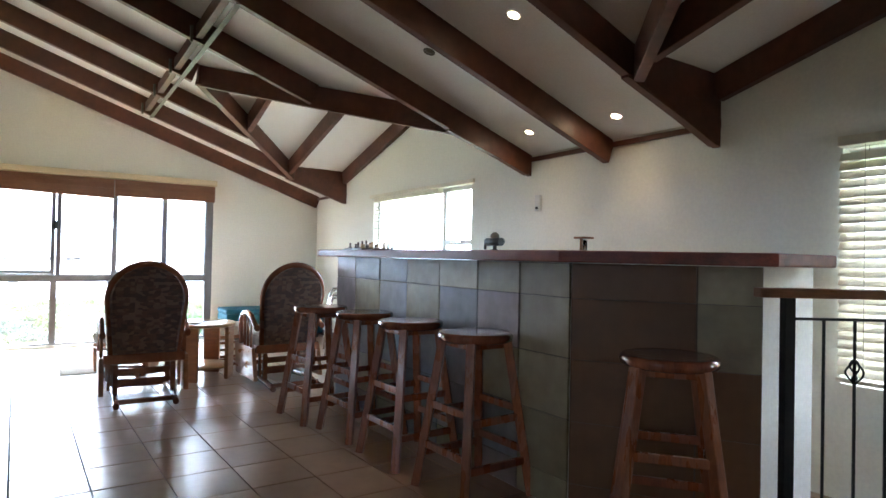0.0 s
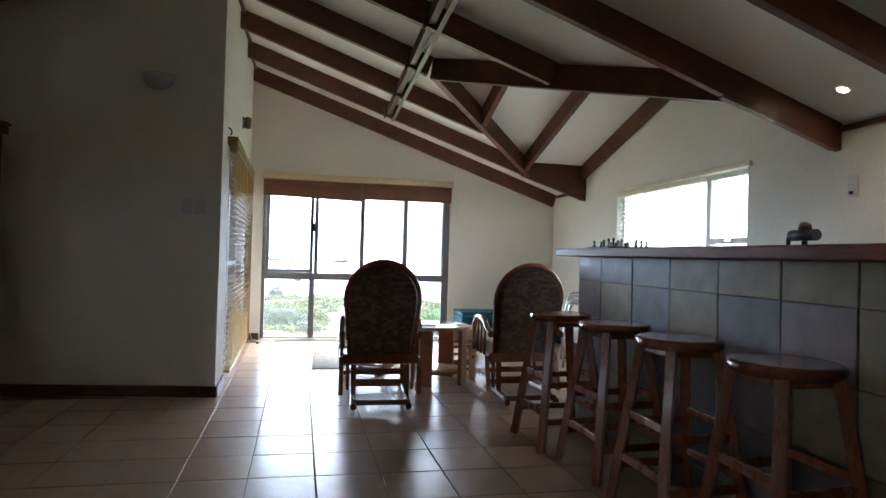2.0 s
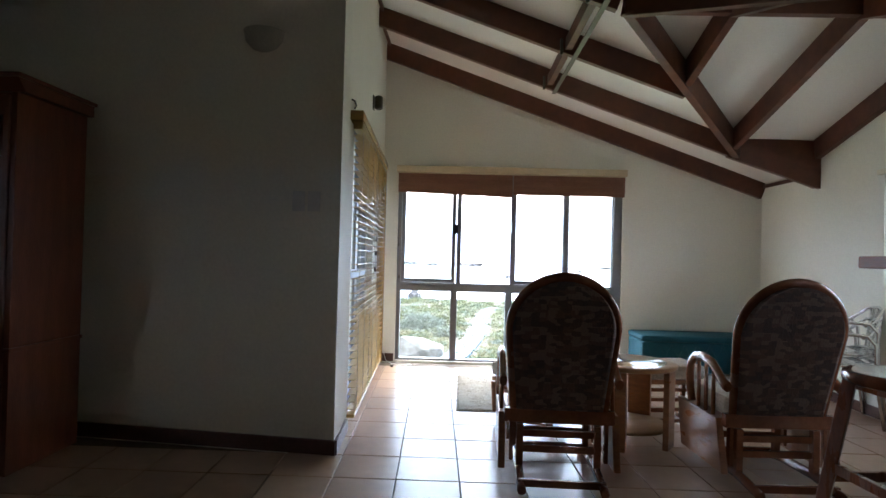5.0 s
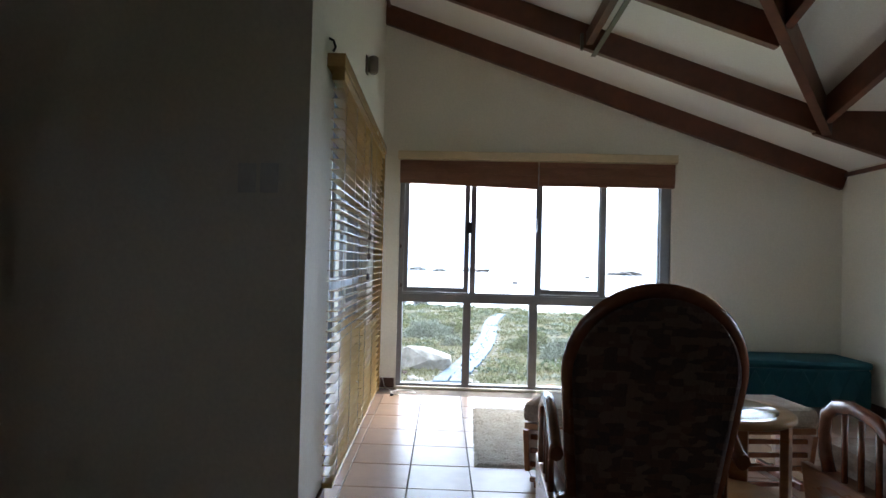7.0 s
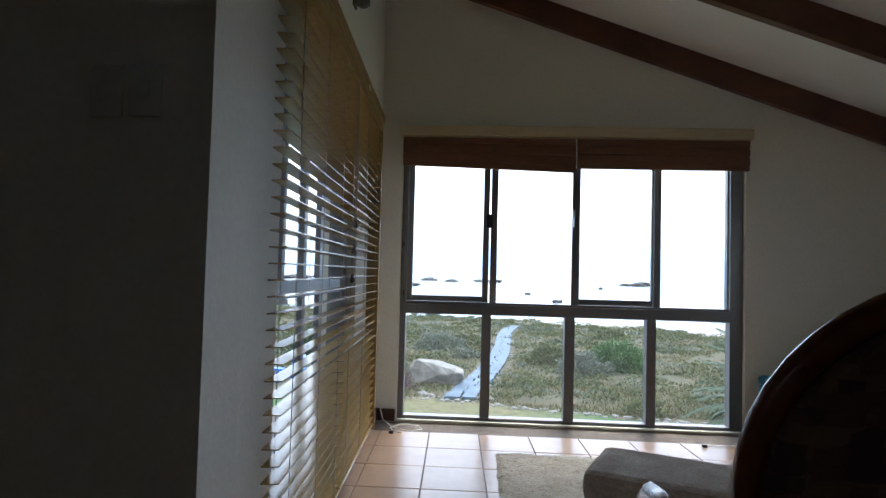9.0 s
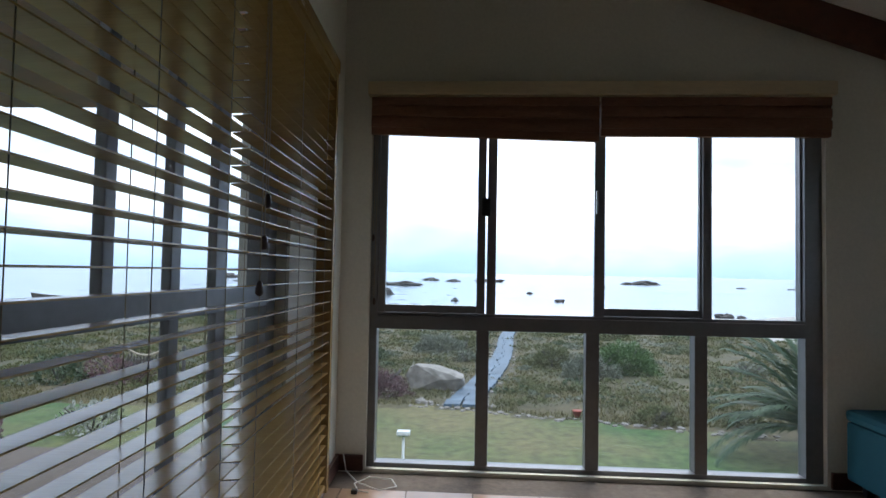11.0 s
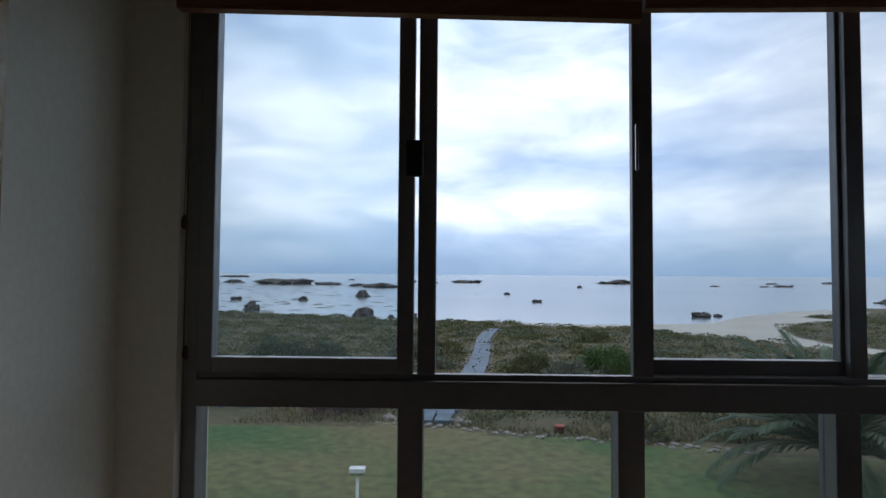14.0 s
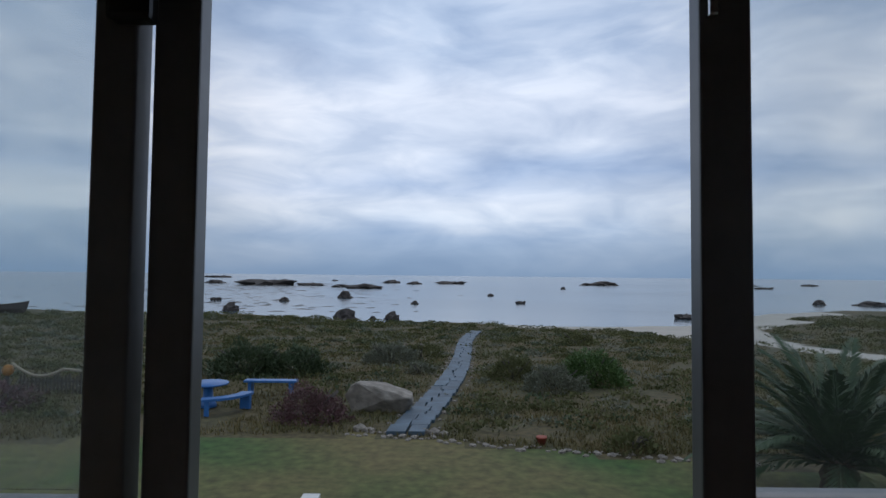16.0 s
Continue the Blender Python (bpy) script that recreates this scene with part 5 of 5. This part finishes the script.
def leaves(rng, centre, radii, n, size, verts, faces, flatness=0.35):
    """Adds many small leaf quads around a lumpy dome."""
    cx, cy, cz = centre
    seed = rng.random() * 50
    for _ in range(n):
        a, u = rng.uniform(0, 2 * math.pi), rng.uniform(-0.15, 1.0)
        s = math.sqrt(max(0, 1 - u * u))
        d = Vector((s * math.cos(a), s * math.sin(a), u))
        k = (0.78 + 0.42 * noise.noise(d * 1.9 + Vector((seed, 0, 0)))) * rng.uniform(0.72, 1.06)
        p = Vector((cx + d.x * radii[0] * k, cy + d.y * radii[1] * k, cz + max(-0.05, d.z * radii[2] * k)))
        ax = (d + Vector((rng.uniform(-1, 1), rng.uniform(-1, 1), rng.uniform(-0.4, 1)))).normalized()
        side_v = ax.cross(Vector((rng.uniform(-1, 1), rng.uniform(-1, 1), rng.uniform(-1, 1)))).normalized()
        l, w = size * rng.uniform(0.6, 1.4), size * rng.uniform(0.3, 0.6) * flatness / 0.35
        b = len(verts)
        verts += [tuple(p - side_v * w * 0.3), tuple(p + ax * l * 0.5 - side_v * w * 0.6), tuple(p + ax * l), tuple(p + ax * l * 0.5 + side_v * w * 0.6)]
        faces.append((b, b + 1, b + 2, b + 3))


def bush(x, y, radii, n, size, mat, label, seed):
    rng = random.Random(seed)
    v, f = [], []
    leaves(rng, (0, 0, 0), radii, n, size, v, f)
    b = thing("bush", (x, y, ground(x, y)), label, "bush", "dune bushes")
    crown = new("crown", soup("crown", v, f, mat))
    crown.parent = b
    stems = bmesh.new()
    for k in range(7):
        a = rng.uniform(0, 6.28)
        tube(stems, [(0, 0, -0.05), (0.3 * radii[0] * math.cos(a), 0.3 * radii[1] * math.sin(a), radii[2] * 0.4), (0.6 * radii[0] * math.cos(a), 0.6 * radii[1] * math.sin(a), radii[2] * 0.75)], 0.02, 5)
    part("stem", stems, OLDWOOD, b)


for args in ((7.0, 32.0, (1.55, 1.3, 1.45), 7000, 0.12, GREEN_BUSH, "dense bright green dune bush", 1),
             (5.2, 30.6, (1.45, 1.2, 1.05), 5200, 0.10, GREY_BUSH, "silver-grey dune bush beside the green one", 2),
             (4.0, 33.4, (1.3, 1.0, 1.05), 3600, 0.10, OLIVE_BUSH, "low olive dune bush", 3),
             (-7.4, 33.4, (2.0, 1.4, 1.5), 6500, 0.13, DARK_BUSH, "dark green spreading dune bush", 4),
             (-5.3, 33.8, (1.7, 1.2, 1.3), 5000, 0.13, DARK_BUSH, "dark green spreading dune bush", 5),
             (-2.8, 24.9, (1.35, 0.9, 1.1), 6000, 0.08, PINK_BUSH, "pink-flowering bush at the lawn's edge", 6),
             (-1.6, 38.5, (1.8, 1.3, 1.15), 3800, 0.13, GREY_BUSH, "silver-grey dune bush beside the path", 7),
             (-0.2, 40.5, (1.6, 1.2, 1.0), 1500, 0.13, OLIVE_BUSH, "low olive dune bush", 8),
             (0.0, 34.6, (0.8, 0.7, 0.6), 500, 0.14, GREY_BUSH, "small silver-grey dune bush", 9),
             (5.5, 22.2, (0.75, 0.6, 0.5), 600, 0.11, OLIVE_BUSH, "low olive shrub at the stone edging", 10),
             (7.9, 22.2, (0.7, 0.6, 0.45), 500, 0.11, OLIVE_BUSH, "low olive shrub at the stone edging", 11),
             (-12.3, 25.8, (1.4, 1.0, 1.1), 1100, 0.13, PINK_BUSH, "pink-flowering bush by the rope fence", 12),
             (-14.2, 25.4, (1.2, 1.0, 1.2), 900, 0.14, DARK_BUSH, "dark green bush by the rope fence", 13),
             (-9.0, 19.5, (1.1, 0.8, 0.8), 800, 0.12, WHITE_FLOWER, "white-flowering shrub beside the lawn", 14),
             (-11.0, 18.0, (1.2, 0.9, 0.9), 800, 0.12, PINK_BUSH, "pink-flowering shrub beside the lawn", 15),
             (-12.8, 16.4, (1.2, 1.0, 1.0), 800, 0.13, DARK_BUSH, "dark green shrub beside the lawn", 16),
             (-13.6, 14.0, (1.1, 0.9, 0.9), 700, 0.12, WHITE_FLOWER, "white-flowering shrub beside the lawn", 17),
             (10.5, 50.0, (1.6, 1.3, 0.9), 700, 0.2, OLIVE_BUSH, "low olive dune bush", 18),
             (12.5, 32.5, (1.1, 0.9, 0.6), 600, 0.14, GREY_BUSH, "silver-grey dune bush in dry grass", 19)):
    bush(*args)


def on_path(x, y):
    t = (y - 23.4) / 32.4
    return 0 <= t <= 1.22 and abs(x - (0.0 + 3.5 * t + 0.35 * math.sin(t * 5))) < 0.75


def build_scrub():
    rng = random.Random(21)
    for mat, count, rr, label in ((OLIVE_BUSH, 1500, 0.58, "low olive dune scrub"), (GREY_BUSH, 380, 0.5, "low grey dune scrub"), (DARK_BUSH, 200, 0.6, "low dark dune scrub")):
        v, f = [], []
        made = 0
        while made < count:
            y = 24 + 64 * rng.random() ** 1.15
            x = rng.uniform(-0.95 * y - 4, 0.95 * y + 4)
            if on_path(x, y) or sandy(x, y) or y < edging(x) + 0.8 or y > shore(x) - 4 or abs(x) > 60:
                continue
            if -2.4 < x < 0.6 and 25 < y < 28 or -8 < x < -3.5 and 23 < y < 30:
                continue
            r = rr * rng.uniform(0.5, 1.35) * (1 + (y - 24) / 90)
            leaves(rng, (x, y, ground(x, y) - 0.05), (r * 1.3, r * 1.1, r * 0.45), 90, 0.07 + y * 0.0013, v, f, 0.5)
            made += 1
        tagged(new("dune_scrub", soup("dune_scrub", v, f, mat)), label + " covering the dunes", "scrub", kind="stuff")
    v, f = [], []
    for _ in range(62000):
        y = 22 + 62 * rng.random() ** 1.6
        x = rng.uniform(-0.9 * y - 2, 0.9 * y + 4)
        if on_path(x, y) or sandy(x, y) or y < edging(x) + 0.15 or y > shore(x) - 5 or abs(x) > 60:
            continue
        z = ground(x, y) - 0.02
        if noise.noise(Vector((x * 0.22, y * 0.22, 9.0))) < -0.25:
            continue
        for _ in range(4):
            a, h, w = rng.uniform(0, 6.28), rng.uniform(0.06, 0.20), rng.uniform(0.006, 0.014) * (1 + y / 30)
            dx, dy = math.cos(a), math.sin(a)
            lean = h * rng.uniform(0.2, 0.8)
            b = len(v)
            ox, oy = x + rng.uniform(-0.12, 0.12), y + rng.uniform(-0.12, 0.12)
            v += [(ox - dy * w, oy + dx * w, z), (ox + dy * w, oy - dx * w, z), (ox + dx * lean, oy + dy * lean, z + h)]
            f.append((b, b + 1, b + 2))
    tagged(new("dune_grass", soup("dune_grass", v, f, DRYGRASS)), "dry olive and straw-coloured dune grass", "grass", kind="stuff")


build_scrub()


def stone_mesh(seed, sub=2, rough=0.35):
    bm = bmesh.new()
    bmesh.ops.create_icosphere(bm, subdivisions=sub, radius=1.0)
    off = Vector((seed * 3.7, seed * 1.3, seed))
    for v in bm.verts:
        d = v.co.normalized()
        k = 1 + rough * noise.noise(d * 1.4 + off) + rough * 0.5 * noise.noise(d * 3.3 + off)
        v.co = d * k
        if v.co.z < -0.25:
            v.co.z = -0.25 - 0.1 * (abs(v.co.z) - 0.25)
    for fc in bm.faces:
        fc.smooth = False
    return bm


def build_stones():
    # a wedge-shaped block, high at one end
    bm = bmesh.new()
    for x, y, z in ((-0.75, -0.35, -0.2), (0.75, -0.3, -0.2), (0.8, 0.5, -0.2), (-0.7, 0.6, -0.2), (-1.05, -0.3, 0.42), (-0.86, -0.45, 0.86), (-0.62, -0.55, 0.98), (0.25, -0.62, 0.80), (1.0, -0.62, 0.50), (1.12, -0.2, 0.22), (1.0, 0.4, 0.55), (0.1, 0.6, 0.82), (-0.75, 0.5, 0.9), (0.3, -0.7, 0.42)):
        bm.verts.new((x, y, z))
    bmesh.ops.convex_hull(bm, input=bm.verts[:])
    bmesh.ops.bevel(bm, geom=bm.edges[:], offset=0.025, segments=1, affect="EDGES")
    bmesh.ops.triangulate(bm, faces=bm.faces[:])
    bmesh.ops.subdivide_edges(bm, edges=bm.edges[:], cuts=2, use_grid_fill=True)
    for v in bm.verts:
        v.co += v.co.normalized() * (0.05 * noise.noise(v.co * 2.3) + 0.07 * noise.noise(v.co * 5.0))
    solid("boulder", bm, BOULDER, "large pale angular boulder beside the garden path", "boulder", m=Matrix.Translation((-1.0, 26.6, -2.98)) @ Matrix.Rotation(-0.1, 4, "Z") @ Matrix.Diagonal((1.0, 0.9, 0.8, 1)))
    rng = random.Random(8)
    small = [mesh_of("edging_stone", stone_mesh(k, 1, 0.3), BOULDER) for k in range(5)]
    run = [x for x in np.arange(-1.5, 8.4, 0.16)]
    for x in run:
        ob = tagged(new("edging_stone", rng.choice(small)), "small pale stone edging the lawn", "stone", "lawn edging stones")
        r = rng.uniform(0.04, 0.105)
        y = edging(float(x)) + rng.uniform(-0.15, 0.35)
        ob.matrix_world = Matrix.Translation((float(x), y, -3.0 + r * 0.1)) @ Matrix.Rotation(rng.uniform(0, 6), 4, "Z") @ Matrix.Diagonal((r * 1.5, r, r * 0.7, 1))
    for k, (x, y, r) in enumerate(((-1.2, 23.8, 0.22), (-0.95, 23.7, 0.17), (0.75, 23.5, 0.2), (1.0, 23.4, 0.15), (0.5, 23.65, 0.14))):
        ob = tagged(new("white_stone", small[k]), "whitewashed stone at the foot of the garden path", "stone", "white path stones")
        ob.matrix_world = Matrix.Translation((x, y, -2.98)) @ Matrix.Diagonal((r, r * 0.8, r * 0.8, 1))
    for k in range(46):
        t = k / 46
        y = 23.6 + 24 * t
        tt = (y - 23.4) / 32.4
        xc = 3.5 * tt + 0.35 * math.sin(tt * 5)
        x = xc + (0.66 if k % 2 else -0.66) + rng.uniform(-0.08, 0.12)
        r = rng.uniform(0.05, 0.12)
        ob = tagged(new("path_stone", rng.choice(small)), "small pale stone beside the slate path", "stone", "path stones")
        ob.matrix_world = Matrix.Translation((x, y, ground(x, y) + r * 0.15)) @ Matrix.Rotation(rng.uniform(0, 6), 4, "Z") @ Matrix.Diagonal((r * 1.3, r, r * 0.7, 1))
    pot = solid("flower_pot", lathed([(0.08, 0), (0.12, 0.16), (0.135, 0.16), (0.135, 0.2), (0.11, 0.2)], 18), TERRACOTTA, "red clay pot lying among the edging stones", "pot", m=Matrix.Translation((3.4, 22.65, -3.0)))
    # sea rocks: place, width
    big = [stone_mesh(k + 11, 3, 0.75) for k in range(6)]
    big = [mesh_of("sea_rock", b, ROCK) for b in big]
    spots = ((-12.6, 92, 3.3), (-8.8, 92.5, 1.2), (-6.4, 93, 2.3), (-93, 334, 24), (-70, 330, 12), (-35, 280, 15), (-48, 300, 9), (-25, 168, 4.4), (-35, 109, 3.0), (9, 434, 16), (3, 430, 9),
             (16, 195, 1.9), (117, 437, 20), (104, 434, 12), (-5, 138, 1.6), (19, 144, 1.8), (38, 100, 2.2), (41, 101, 1.2), (93, 154, 2.8), (104, 152, 8), (-19, 412, 11), (190, 357, 9), (175, 352, 5),
             (309, 511, 12), (-35, 145, 2.2), (-97, 556, 8), (-38, 453, 14), (-51, 146, 2.0), (240, 470, 8), (150, 360, 5), (60, 300, 2.5), (-140, 380, 14), (-180, 420, 18), (-120, 300, 5), (-300, 820, 22), (-330, 850, 16))
    for k, (x, y, w) in enumerate(spots):
        ob = tagged(new("sea_rock", big[k % 6]), "dark granite rock standing out of the calm sea", "rock", "sea rocks")
        tall = 0.38 if w < 5 else 0.13
        ob.matrix_world = Matrix.Translation((x, y, -5.25)) @ Matrix.Rotation(k * 0.35 % 0.7 - 0.3, 4, "Z") @ Matrix.Diagonal((w * 0.5, w * 0.4, w * tall, 1))
    v, f = [], []
    rng = random.Random(5)
    for _ in range(420):
        y = rng.uniform(105, 420)
        x = -30 - 0.28 * y + rng.gauss(0, 0.13) * y + 25
        w = rng.uniform(0.3, 1.6) * (0.6 + y / 250)
        b = len(v)
        v += [(x - w, y, -5.195), (x - w * 0.3, y - w * 0.5, -5.19), (x + w, y - 0.1, -5.195), (x + w * 0.2, y + w * 0.6, -5.12)]
        f.append((b, b + 1, b + 2, b + 3))
    tagged(new("kelp", soup("kelp", v, f, ROCK)), "dark floating kelp on the calm sea", "kelp", kind="stuff")


build_stones()


def build_path():
    p = thing("garden_path", (0, 0, 0), "blue-grey slate path leading through the dunes to the beach", "path")
    rng = random.Random(12)
    y = 23.4
    while y < 62.5:
        d = rng.uniform(0.55, 0.95)
        t = (y - 23.4) / 32.4
        xc = 3.5 * t + 0.35 * math.sin(t * 5)
        cut = rng.uniform(0.35, 0.65)
        for a, b in ((-0.52, -0.52 + 1.04 * cut), (-0.52 + 1.04 * cut, 0.52)):
            e = [rng.uniform(-0.03, 0.03) for _ in range(8)]
            pts = [(xc + a + 0.02 + e[0], y + e[1]), (xc + b - 0.02 + e[2], y + e[3]), (xc + b - 0.02 + 0.06 + e[4], y + d - 0.03 + e[5]), (xc + a + 0.02 + 0.06 + e[6], y + d - 0.03 + e[7])]
            z = ground(xc, y + d / 2)
            part("slab", prismed(pts, z - 0.15, z + 0.10 + rng.uniform(-0.012, 0.012)), PATHSLATE, p)
        y += d


build_path()


def build_palm():
    p = thing("palm_tree", (8.45, 19.2, -3.0), "low palm with long arching green fronds beside the lawn", "palm")
    part("trunk", lathed([(0.30, -0.05), (0.34, 0.15), (0.30, 0.32), (0.34, 0.45), (0.26, 0.62), (0.12, 0.75)], 14), PALMTRUNK, p)
    rng = random.Random(31)
    for k in range(52):
        az = k * 2.39996 + rng.uniform(-0.2, 0.2)
        el = radians(86 - 70 * (k / 52) ** 0.9 + rng.uniform(-5, 5))
        length = rng.uniform(2.3, 3.1)
        v, f = [], []
        pos = Vector((0.08 * math.cos(az), 0.08 * math.sin(az), 0.62))
        steps = 22
        spine = [pos.copy()]
        e = el
        for s in range(steps):
            e -= 0.012 + 0.03 * (1 - el / 1.6) + 0.05 * s / steps
            pos = pos + Vector((math.cos(az) * math.cos(e), math.sin(az) * math.cos(e), math.sin(e))) * length / steps
            if pos.z < 0.06:
                pos.z = 0.06
            spine.append(pos.copy())
        lat = Vector((-math.sin(az), math.cos(az), 0))
        for s in range(1, steps):
            a = spine[s]
            fwd = (spine[s + 1] - spine[s - 1]).normalized()
            up = lat.cross(fwd)
            w = 0.50 * math.sin(math.pi * min(1, 0.18 + 0.8 * s / steps)) ** 0.7
            b = len(v)
            v += [tuple(a - lat * 0.009), tuple(a + lat * 0.009), tuple(spine[s + 1] + lat * 0.007), tuple(spine[s + 1] - lat * 0.007)]
            f.append((b, b + 1, b + 2, b + 3))
            for sgn in (-1, 1):
                for q in range(3):
                    o = a + (spine[s + 1] - a) * (q / 3)
                    tip = o + (lat * sgn * rng.uniform(0.45, 0.6) + fwd * rng.uniform(0.8, 1.0) + up * rng.uniform(0.1, 0.35)) * w
                    b = len(v)
                    mid = o.lerp(tip, 0.45)
                    v += [tuple(o), tuple(mid + fwd * 0.034), tuple(tip), tuple(mid - fwd * 0.034)]
                    f.append((b, b + 1, b + 2, b + 3))
        ob = new("frond", soup("frond", v, f, PALM))
        ob.parent = p


build_palm()


def build_garden_things():
    t = thing("garden_table", (-6.35, 26.6, -3.0), "round blue-painted garden table on a pedestal", "table")
    part("tabletop", lathed([(0.05, 0.66), (0.60, 0.66), (0.62, 0.69), (0.60, 0.72), (0.05, 0.72)], 28), BLUEPAINT, t)
    part("pedestal", lathed([(0.28, -0.03), (0.24, 0.10), (0.15, 0.2), (0.15, 0.66)], 18), BLUEPAINT, t)
    for cx, turn, lab in ((0, 230, "curved"), (1, 320, "curved")):
        b = thing("garden_bench", pose(-6.35, 26.6, -3.0, 0, 0, turn), "curved blue-painted garden bench beside the round table", "bench", "blue benches")
        arc = [math.radians(-38 + 76 * k / 10) for k in range(11)]
        pts = [(1.45 * math.cos(a), 1.45 * math.sin(a)) for a in arc] + [(1.08 * math.cos(a), 1.08 * math.sin(a)) for a in arc[::-1]]
        part("seat", prismed(pts, 0.40, 0.47), BLUEPAINT, b)
        for a in (arc[1], arc[9]):
            part("leg", boxed(1.1, 1.42, -0.07, 0.07, -0.03, 0.40, 0.01, Matrix.Rotation(a, 4, "Z")), BLUEPAINT, b)
    b = thing("garden_bench", (-4.95, 28.6, -3.0), "straight blue-painted garden bench in the scrub", "bench", "blue benches")
    part("seat", boxed(-0.9, 0.9, -0.2, 0.2, 0.40, 0.47, 0.01), BLUEPAINT, b)
    for x in (-0.7, 0.7):
        part("leg", boxed(x - 0.06, x + 0.06, -0.16, 0.16, -0.05, 0.40, 0.01), BLUEPAINT, b)
    l = thing("garden_lamp", (-0.71, 15.38, -3.0), "white garden lamp on a thin post in the lawn", "lamp")
    part("post", tubed([(0, 0, -0.02), (0, 0, 1.28)], 0.022, 10), WHITEPLASTIC, l)
    part("hood", boxed(-0.11, 0.11, -0.08, 0.08, 1.30, 1.36, 0.01), WHITEPLASTIC, l)
    part("lens", boxed(-0.10, 0.10, -0.07, 0.07, 1.265, 1.30, 0.006), BRIGHTALU, l)
    c = thing("garden_chest", (3.52, 17.35, -3.0), "white garden chest standing on the lawn", "chest")
    part("body", boxed(-0.36, 0.36, -0.22, 0.22, 0, 0.10, 0.02), WHITEPLASTIC, c)
    part("lid", boxed(-0.40, 0.40, -0.25, 0.25, 0.10, 0.17, 0.03), WHITEPLASTIC, c)
    boat = thing("rowing_boat", pose(-51.5, 77.5, ground(-51, 77) + 0.25, 0, 0, 8), "old dark wooden boat pulled up on the shore", "boat")
    v, f = [], []
    n = 13
    for k in range(n):
        u = k / (n - 1) * 2 - 1
        half = 1.0 * (1 - abs(u) ** 2.6) + 0.02
        sheer = 0.95 + 0.45 * u * u
        v += [(u * 4.2, -half, sheer), (u * 4.0, -half * 0.72, sheer * 0.4), (u * 3.7, 0, 0), (u * 4.0, half * 0.72, sheer * 0.4), (u * 4.2, half, sheer)]
    for k in range(n - 1):
        for q in range(4):
            a = k * 5 + q
            f.append((a, a + 1, a + 6, a + 5))
    hull = new("hull", soup("hull", v, f, OLDWOOD))
    hull.parent = boat
    hull.modifiers.new("thick", "SOLIDIFY").thickness = 0.06
    for x in (-1.6, 0.0, 1.6):
        part("thwart", boxed(x - 0.12, x + 0.12, -0.85, 0.85, 0.72, 0.77, 0.01), OLDWOOD, boat)
    r = thing("rope_fence", (-13.6, 28.6, -3.0), "weathered stake fence hung with old rope and a buoy", "fence")
    for k in range(17):
        x = 0.13 * k
        part("stake", boxed(x - 0.03, x + 0.03, -0.02, 0.02, -0.2, 0.55 + 0.09 * math.sin(k * 2.1), 0.006), OLDWOOD, r)
    part("rail", boxed(-0.1, 2.2, 0.02, 0.05, 0.30, 0.36, 0.005), OLDWOOD, r)
    part("rope", tubed([(-0.3 + 0.2 * k, -0.03, 0.95 - 0.42 * math.sin(math.pi * min(1, k / 9)) * 0.8 - 0.02 * k) for k in range(13)], 0.05, 8), ROPE, r, "thick bleached rope")
    part("buoy", lathed([(0.03, 0.55), (0.14, 0.62), (0.19, 0.75), (0.14, 0.9), (0.03, 0.95)], 16, (-0.45, 0, -0.05)), BUOY, r, "orange buoy")
    part("post", boxed(-0.5, -0.4, -0.04, 0.04, -0.2, 0.52), OLDWOOD, r)
    part("post", boxed(2.25, 2.37, -0.05, 0.05, -0.2, 0.95, 0.01), OLDWOOD, r)
    solid("outside_pier", boxed(2.55, 2.85, 8.56, 8.86, -3.05, 2.0, 0.01), OUTWALL, "white rendered pier outside the sea window", "pier")


build_garden_things()


# ---- balcony roof ----
solid("balcony_roof", prismed([(-0.44, 5.8), (-0.44, 8.55), (-2.4, 8.55), (-2.4, 6.1)], 2.06, 2.18), BEAM, "dark stained timber roof over the balcony", "roof", kind="structure")

# ---- floor tiles, piece by piece ----
PX, PY, TX, TY, LEAN = 0.327, 0.3495, 0.364, 4.205, -0.039


def tile_block(bm, x, y, dx, top, bevel=0.0):
    """One tile whose sides lean with the joints."""
    pts = [(x + 0.003, y + 0.003), (x + dx - 0.003, y + 0.003), (x + dx - 0.003 + LEAN * PY, y + PY - 0.003), (x + 0.003 + LEAN * PY, y + PY - 0.003)]
    prism(bm, pts, -0.012, top, "z", bevel=bevel)


def build_floor_tiles():
    floor = bpy.data.objects["floor"]
    one = bmesh.new()
    tile_block(one, 0.0, 0.0, PX, 0.0, 0.0025)
    me = mesh_of("floor_tile", one, TILE)
    rest = bmesh.new()
    for j in range(-21, 12):
        y = TY + j * PY
        x_row = TX + LEAN * j * PY
        if y < YB or y + PY > YW + 0.03:
            continue
        for i in range(-16, 12):
            x = x_row + i * PX
            if x < XL - 0.1 or x + 0.05 > XR or y > 5.15 and x < -0.50:
                continue
            if x + PX > XR:
                tile_block(rest, x, y, XR - x - 0.02, 0.0)
            elif y > 2.3 and -5 <= i <= 8:
                ob = new("floor_tile", me)
                ob.parent = floor
                ob.location = (x, y, random.uniform(-0.0006, 0.0006))
                ob.rotation_euler = (random.uniform(-0.002, 0.002), random.uniform(-0.002, 0.002), 0)
            else:
                tile_block(rest, x, y, PX, random.uniform(-0.001, 0.0))
    ob = part("floor_tiles_rest", rest, TILE, floor)
    tagged(ob, "brown ceramic floor tiles", kind="stuff")


build_floor_tiles()
